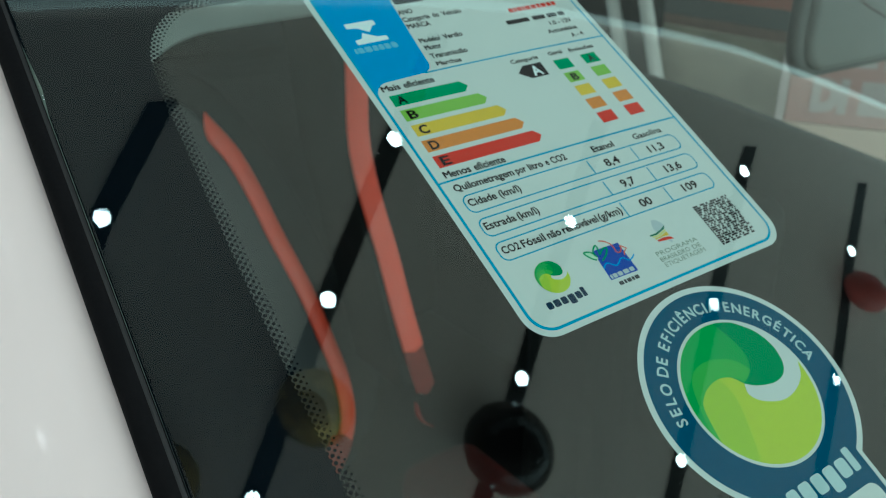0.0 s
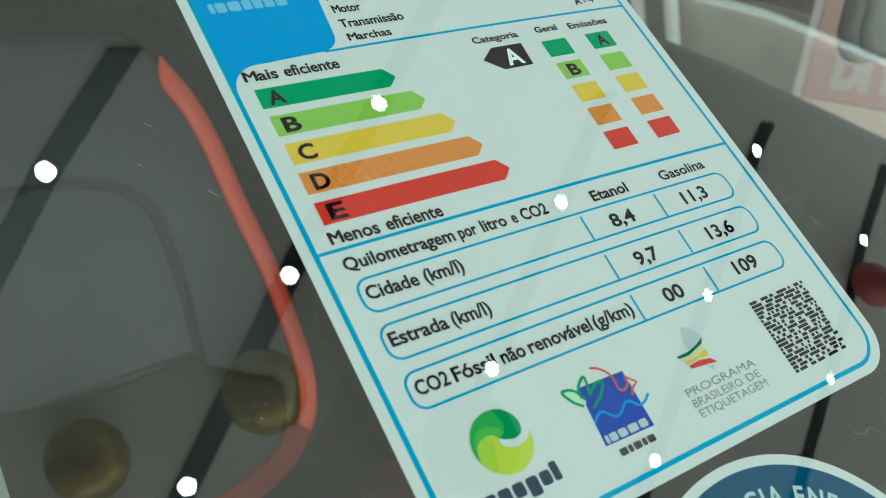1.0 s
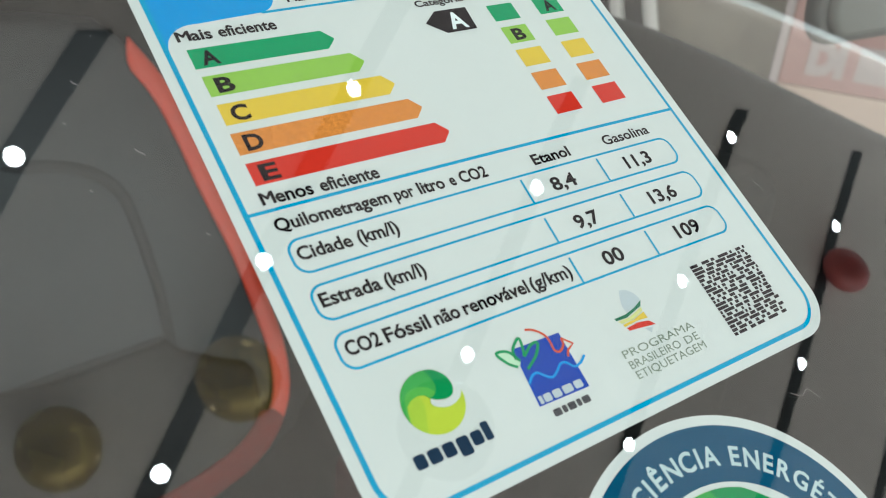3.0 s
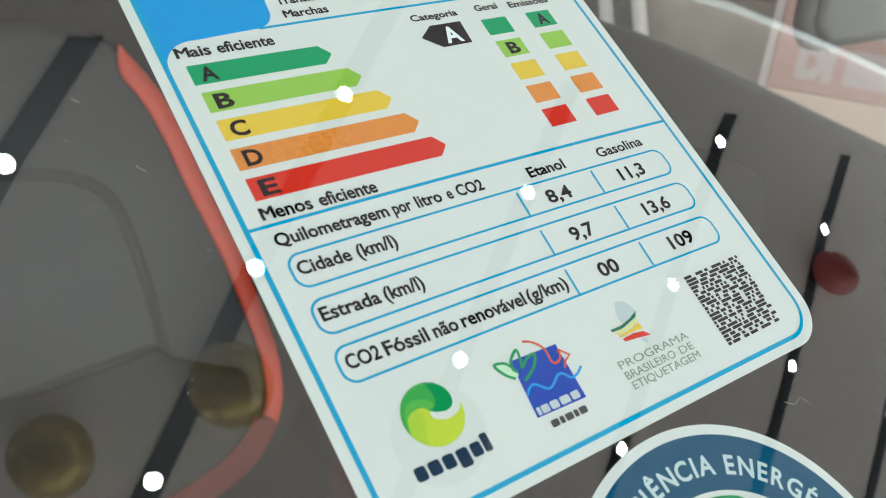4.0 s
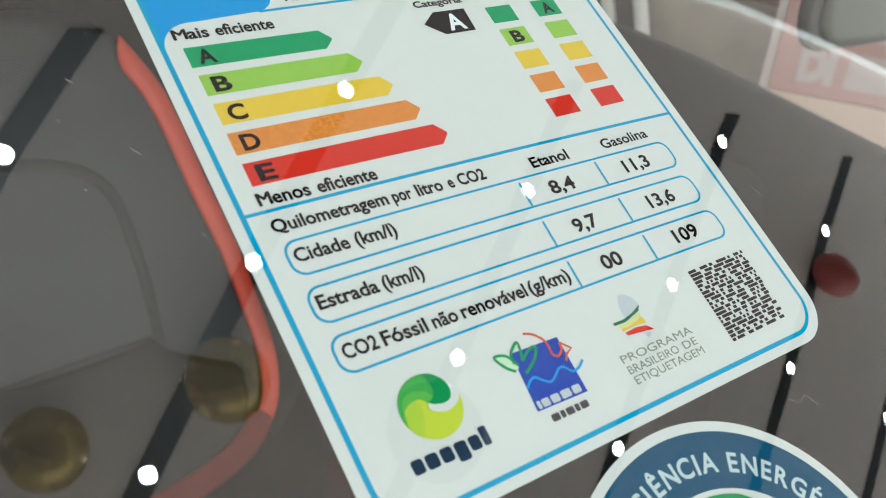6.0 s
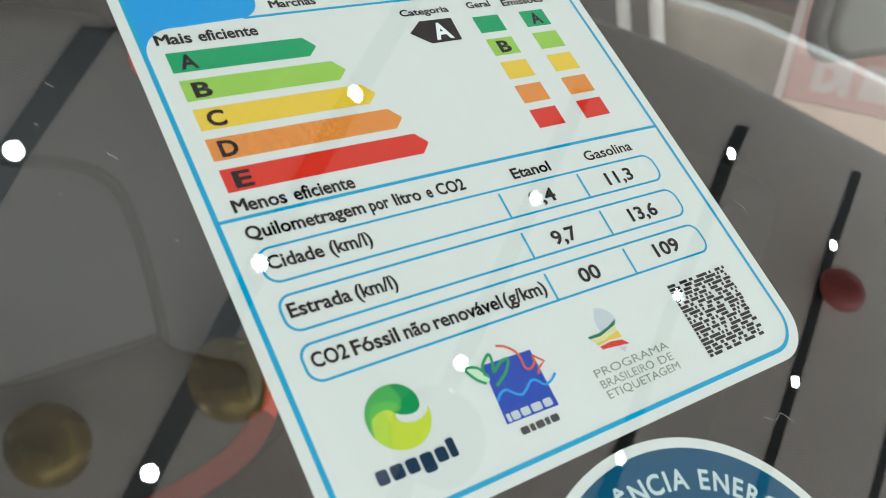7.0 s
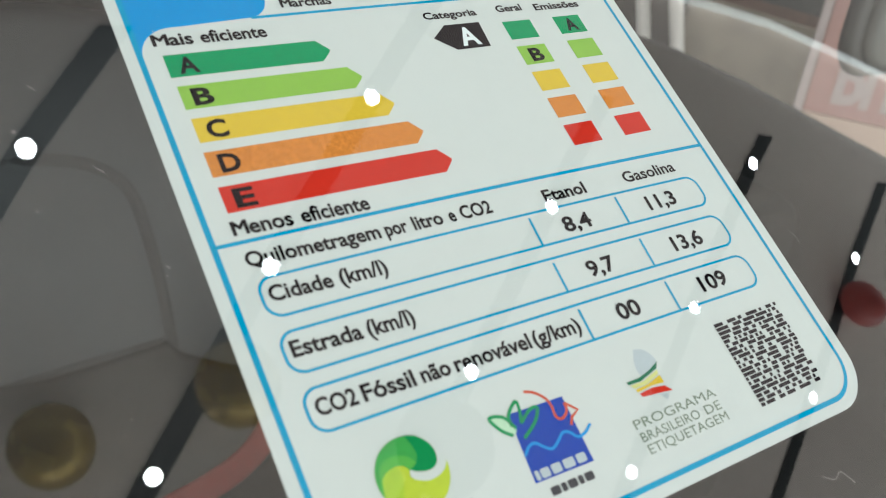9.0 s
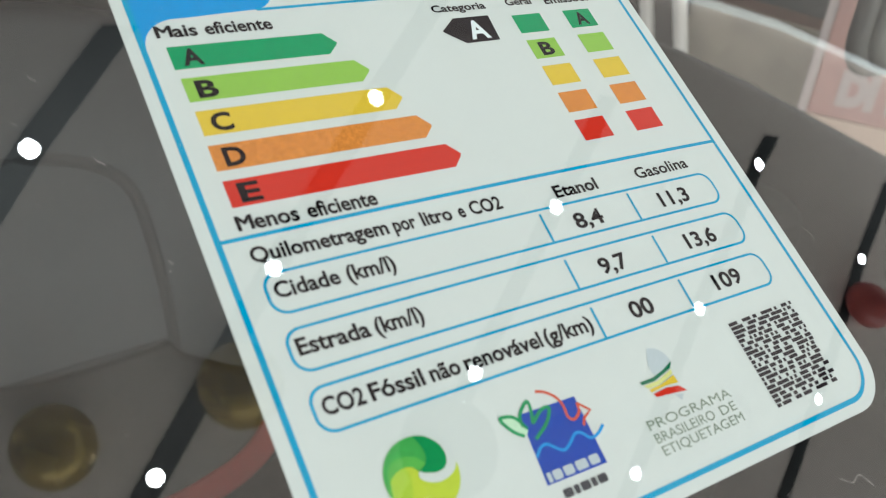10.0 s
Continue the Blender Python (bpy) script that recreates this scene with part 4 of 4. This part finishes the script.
    for k in range(5):
        for x in (66.65, 78.95):
            y1 = 34.5 - 6.21 * k
            s = st.shape("grade_square", [(x, y1 - 4.47), (x + 6.65, y1 - 4.47), (x + 6.65, y1), (x, y1)], 2, inks[k], "printed grade square")
            if (k, x) in ((1, 66.65), (0, 78.95)):
                st.words("B" if k else "A", x + 2.0, y1 - 3.7, x + 5.0, 2.9, 3, INK_BLACK, 0.036, parent=s)
    # table
    st.phrase((("Quilometragem", 2.8, 23.9), ("por", 24.6, 28.6), ("litro", 29.4, 34.9), ("e", 35.9, 37.3), ("CO2", 38.1, 44.2)), -3.95, 2.35, 3, INK_BLACK, 0.027)
    st.words("Etanol", 54.5, -4.3, 63.6, 2.25, 3, INK_BLACK, 0.028)
    st.words("Gasolina", 72.6, -4.25, 85.3, 2.2, 3, INK_BLACK, 0.018)
    CITY = (("Cidade", 4.1, 13.8), ("(km/l)", 14.7, 22.5))
    ROAD = (("Estrada", 4.1, 14.8), ("(km/l)", 15.4, 23.1))
    CARBON = (("CO2", 4.3, 10.4), ("Fóssil", 11.0, 19.2), ("não", 20.0, 24.9), ("renovável", 25.5, 39.0), ("(g/km)", 39.4, 48.6))
    for y1, txt, low, n1, n2, dig in ((-5.95, CITY, -9.85, ("8,4", 55.1, 61.3), ("11,3", 74.3, 81.4), -10.75), (-14.6, ROAD, -18.5, ("9,7", 55.0, 61.0), ("13,6", 74.4, 81.8), -19.4),
                                      (-23.2, CARBON, -27.2, ("00", 56.0, 61.1), ("109", 75.0, 81.7), -27.75)):
        bm = bmesh.new()
        ring(bm, round_rect(2.85, y1 - 6.5, 88.5, y1 + 0.1, 2.5, 8), round_rect(3.3, y1 - 6.08, 88.08, y1 - 0.32, 2.1, 8))
        row = st.lay("table_row", bm, 2, INK_CYAN, "cyan table frame")
        for x in (49.65, 68.5):
            st.line("divider", [(x, y1 - 0.55), (x - 0.1, y1 - 5.8)], 0.42, 3, INK_CYAN, "", row)
        st.phrase(txt, low, 2.4, 3, INK_BLACK, 0.026, row)
        for tx, a, b in (n1, n2):
            st.words(tx, a + 0.15, dig + 0.2, b - 0.15, 2.75, 3, INK_BLACK, 0.026, parent=row)
    # marks at the foot
    swirl(st, 13.2, -38.3, 5.15, 2)
    st.bars(5.9, -46.9, 19.7, 2.2, [(1, 0, 0), (1.1, 0, 0), (1.05, 0, 0), (1.1, 0, 0.35), (1.0, 0, 0), (0.7, 0.35, 0)], 3, INK_SLATE)
    sq = st.shape("emblem", [(29.1, -45.4), (39.3, -45.6), (39.4, -35.5), (29.9, -35.3)], 2, INK_NAVY, "blue square emblem")
    st.line("wave", spline([(29.5, -41.5), (30.6, -40.5), (31.8, -40.3), (32.7, -41.1), (33.9, -41.9), (35.3, -41.3), (36.6, -40.4), (37.7, -40.6), (38.7, -41.7), (40.2, -41.5), (41.6, -40.6)], 4), 0.42, 4, INK_WAVE, "", sq)
    st.shape("leaf", spline([(29.4, -38.3), (27.8, -37.1), (26.8, -35.0), (28.9, -35.4), (30.1, -37.5), (29.4, -38.3)], 4)[:-1], 3, INK_MINT, "", sq)
    for pts in ([(29.2, -38.3), (27.8, -37.1), (26.8, -35.0), (28.9, -35.4), (30.1, -37.5)], [(29.6, -37.1), (29.9, -35.4), (31.9, -33.9), (31.8, -35.5), (31.2, -37.1)],
                [(31.2, -37.1), (33.4, -35.7), (34.7, -35.8), (33.3, -37.6), (30.6, -39.2)]):
        st.line("leaf", spline(pts, 5), 0.5, 4, INK_LEAF, "", sq)
    st.line("bird", spline([(33.8, -33.0), (35.3, -33.6), (36.6, -34.9), (37.0, -36.3), (36.9, -37.9), (37.7, -38.5), (39.0, -37.7), (39.2, -36.5)], 5), 0.42, 4, INK_RUST, "", sq)
    st.line("bird", [(39.2, -36.5), (40.8, -38.1), (39.3, -38.8), (38.6, -39.8)], 0.42, 4.4, INK_RUST, "", sq)
    st.plain_bars(29.5, -45.2, 38.6, 1.35, [0.45, 1, 1.1, 1.3, 1.1], 5, INK_PALE)
    st.plain_bars(30.6, -47.85, 38.4, 1.2, [0.9, 0.5, 0.9, 0.5, 0.9], 3, INK_DIM)
    # programme mark
    prog = st.shape("emblem", spline([(55.3, -32.6), (56.8, -33.0), (58.0, -34.3), (58.2, -35.8), (56.3, -36.4), (54.4, -36.9), (54.0, -35.6), (54.5, -34.0)], 3), 2, INK_PALE, "sail-shaped striped emblem")
    for m, pts in ((INK_SAIL, [(51.0, -37.0), (53.6, -37.0), (56.0, -36.5), (58.4, -35.6), (57.6, -36.6), (53.6, -37.6), (51.2, -37.5)]),
                   (INK_CREAM, [(51.4, -37.7), (54.2, -37.7), (57.6, -36.8), (57.4, -37.5), (54.5, -38.3), (51.9, -38.3)]),
                   (INK_C, [(52.0, -38.5), (54.6, -38.4), (57.5, -37.7), (57.6, -39.0), (55.0, -38.8), (52.1, -39.0)]),
                   (INK_E, [(52.3, -39.3), (55.0, -39.1), (57.4, -39.5), (58.4, -40.6), (55.4, -40.2), (52.6, -39.9)])):
        st.shape("stripe", pts, 3, m, "", prog)
    st.shape("stripe", [(55.8, -40.5), (57.5, -40.8), (56.6, -41.7)], 2, INK_PALE, "", prog)
    st.words("PROGRAMA", 48.5, -44.0, 65.7, 1.45, 3, INK_OLIVE, 0.0)
    st.phrase((("BRASILEIRO", 48.6, 60.9), ("DE", 62.0, 65.6)), -46.05, 1.45, 3, INK_OLIVE, 0.0)
    st.words("ETIQUETAGEM", 48.8, -48.0, 65.6, 1.45, 3, INK_OLIVE, 0.0)
    # rows of plain dark bars in place of the printed code
    rng = random.Random(11)
    bm = bmesh.new()
    n = 20
    for k in range(n):
        x, y = 73.0, -33.3 - 15.2 * (k + 0.5) / n
        end = 88.7
        while x < end - 0.5:
            w = min(rng.choice((0.6, 0.9, 1.4, 2.0, 2.8)), end - x)
            add_poly(bm, [(x, y - 0.30), (x + w, y - 0.30), (x + w, y + 0.30), (x, y + 0.30)])
            x += w + rng.choice((0.45, 0.6, 0.9, 1.2))
    st.lay("code_bars", bm, 2, INK_CODE, "rows of plain dark bars")


energy_label()


def efficiency_seal():
    cx, cy, R = 45.7, -88.9, 32.7
    st = Sticker("efficiency_seal", cx, cy, "round blue efficiency seal with green leaf mark behind glass", "seal")
    P = lambda r, a0, a1, n: arc(cx, cy, r, a0, a1, n)

    def outline(r, w, low):
        a = math.degrees(math.asin(w / r))
        return P(r, -90 + a, 270 - a, 72) + [(cx - w, low + 3)] + arc(cx - w + 3, low + 3, 3, 180, 270, 5) + arc(cx + w - 3, low + 3, 3, 270, 360, 5) + [(cx + w, low + 3)]

    st.shape("paper", outline(R, 18.4, -142.0), 0, PAPER, "white paper disc with a tab")
    st.shape("blue_ring", outline(R - 1.75, 17.0, -140.2), 1, INK_TEAL, "dark blue printed ground")
    st.shape("inner_disc", P(21.5, 0, 360, 60)[:-1], 2, PAPER, "white disc")
    swirl(st, cx, cy, 20.6, 3)
    # words round the ring, letter by letter
    txt = "SELO DE EFICIÊNCIA ENERGÉTICA"
    adv = {"I": 0.48, " ": 0.5, "M": 1.2, "G": 1.1, "O": 1.1, "D": 1.05, "N": 1.05, "C": 1.02, "A": 1.02}
    total = sum(adv.get(c, 0.92) for c in txt)
    ang, span = 181.0, 182.5
    rb = 24.2
    for c in txt:
        w = adv.get(c, 0.92) / total * span
        if c != " ":
            a = radians(ang - w / 2)
            bm, x0, x1, y0, y1 = text_mesh(c, 0.024)
            k = 3.2 / 0.70
            sx = k * 0.95
            xm = (x0 + x1) / 2
            t, n = Vector((math.sin(a), -math.cos(a))), Vector((math.cos(a), math.sin(a)))
            for v in bm.verts:
                q = Vector((cx, cy)) + n * (rb + v.co.y * k) + t * ((v.co.x - xm) * sx)
                v.co = Vector((q.x, q.y, 0))
            st.lay("letter", bm, 3, INK_SEAL_WHITE)
        ang -= w
    st.bars(32.6, -119.3, 60.4, 5.0, [(1, 0, 0), (1.1, 0, 0), (1.1, 0, 0), (1.1, 0, 0.35), (1.1, 0, 0), (0.7, 0.3, 0)], 3, INK_SEAL_WHITE)
    st.shape("panel", round_rect(34.5, -138.0, 61.0, -123.0, 3, 5), 2, PAPER, "white rounded panel")


efficiency_seal()


# ---------------------------------------------------------------- dust and lint on the glass
def lint(pts, r):
    base = thing("lint_fibre", G @ Matrix.Translation(on_pane(pts[0][0] * MM, pts[0][1] * MM, OUTER)), "fine pale lint fibre lying on the windscreen", "lint", "lint on the glass")
    o = on_pane(pts[0][0] * MM, pts[0][1] * MM, OUTER)
    bm = bmesh.new()
    tube(bm, [on_pane(x * MM, y * MM, OUTER + r) - o for x, y in spline(pts, 5)], r, 5)
    part("fibre", bm, LINT, base)


lint([(75.0, -61.9), (77.0, -63.2), (79.0, -62.6), (80.5, -65.0)], 0.000022)
lint([(101.0, -22.0), (102.1, -24.0), (101.5, -25.2)], 0.00002)
for x, y, size in ((-17.3, 30.6, 0.9), (-12.2, 15.2, 1.2), (-21.1, 23.3, 0.45), (-21.2, 10.2, 0.35), (-7.9, -2.0, 0.5)):
    lint([(x - 0.5 * size, y + 0.6 * size), (x - 0.3 * size, y), (x + 0.1 * size, y - 0.3 * size), (x + 0.4 * size, y - 0.8 * size)], 0.000035)
rng = random.Random(7)
bm = bmesh.new()
for k in range(340):
    x, y = rng.uniform(-80, 180), rng.uniform(-120, 85)
    r = rng.choice((0.05, 0.06, 0.07, 0.09))
    o = on_pane(x * MM, y * MM, OUTER + 0.00003)
    n = 5
    ring_v = [bm.verts.new(o + Vector((r * MM * math.cos(q * 6.283 / n) * rng.uniform(0.6, 1.4), r * MM * math.sin(q * 6.283 / n) * rng.uniform(0.6, 1.4), -0.00003))) for q in range(n)]
    top = bm.verts.new(o + Vector((0, 0, r * MM * 0.6)))
    for q in range(n):
        bm.faces.new((ring_v[q], ring_v[(q + 1) % n], top))
bmesh.ops.transform(bm, matrix=G, verts=bm.verts[:])
tagged(part("dust_specks", bm, LINT), "tiny pale dust specks on the windscreen", "dust", kind="stuff")
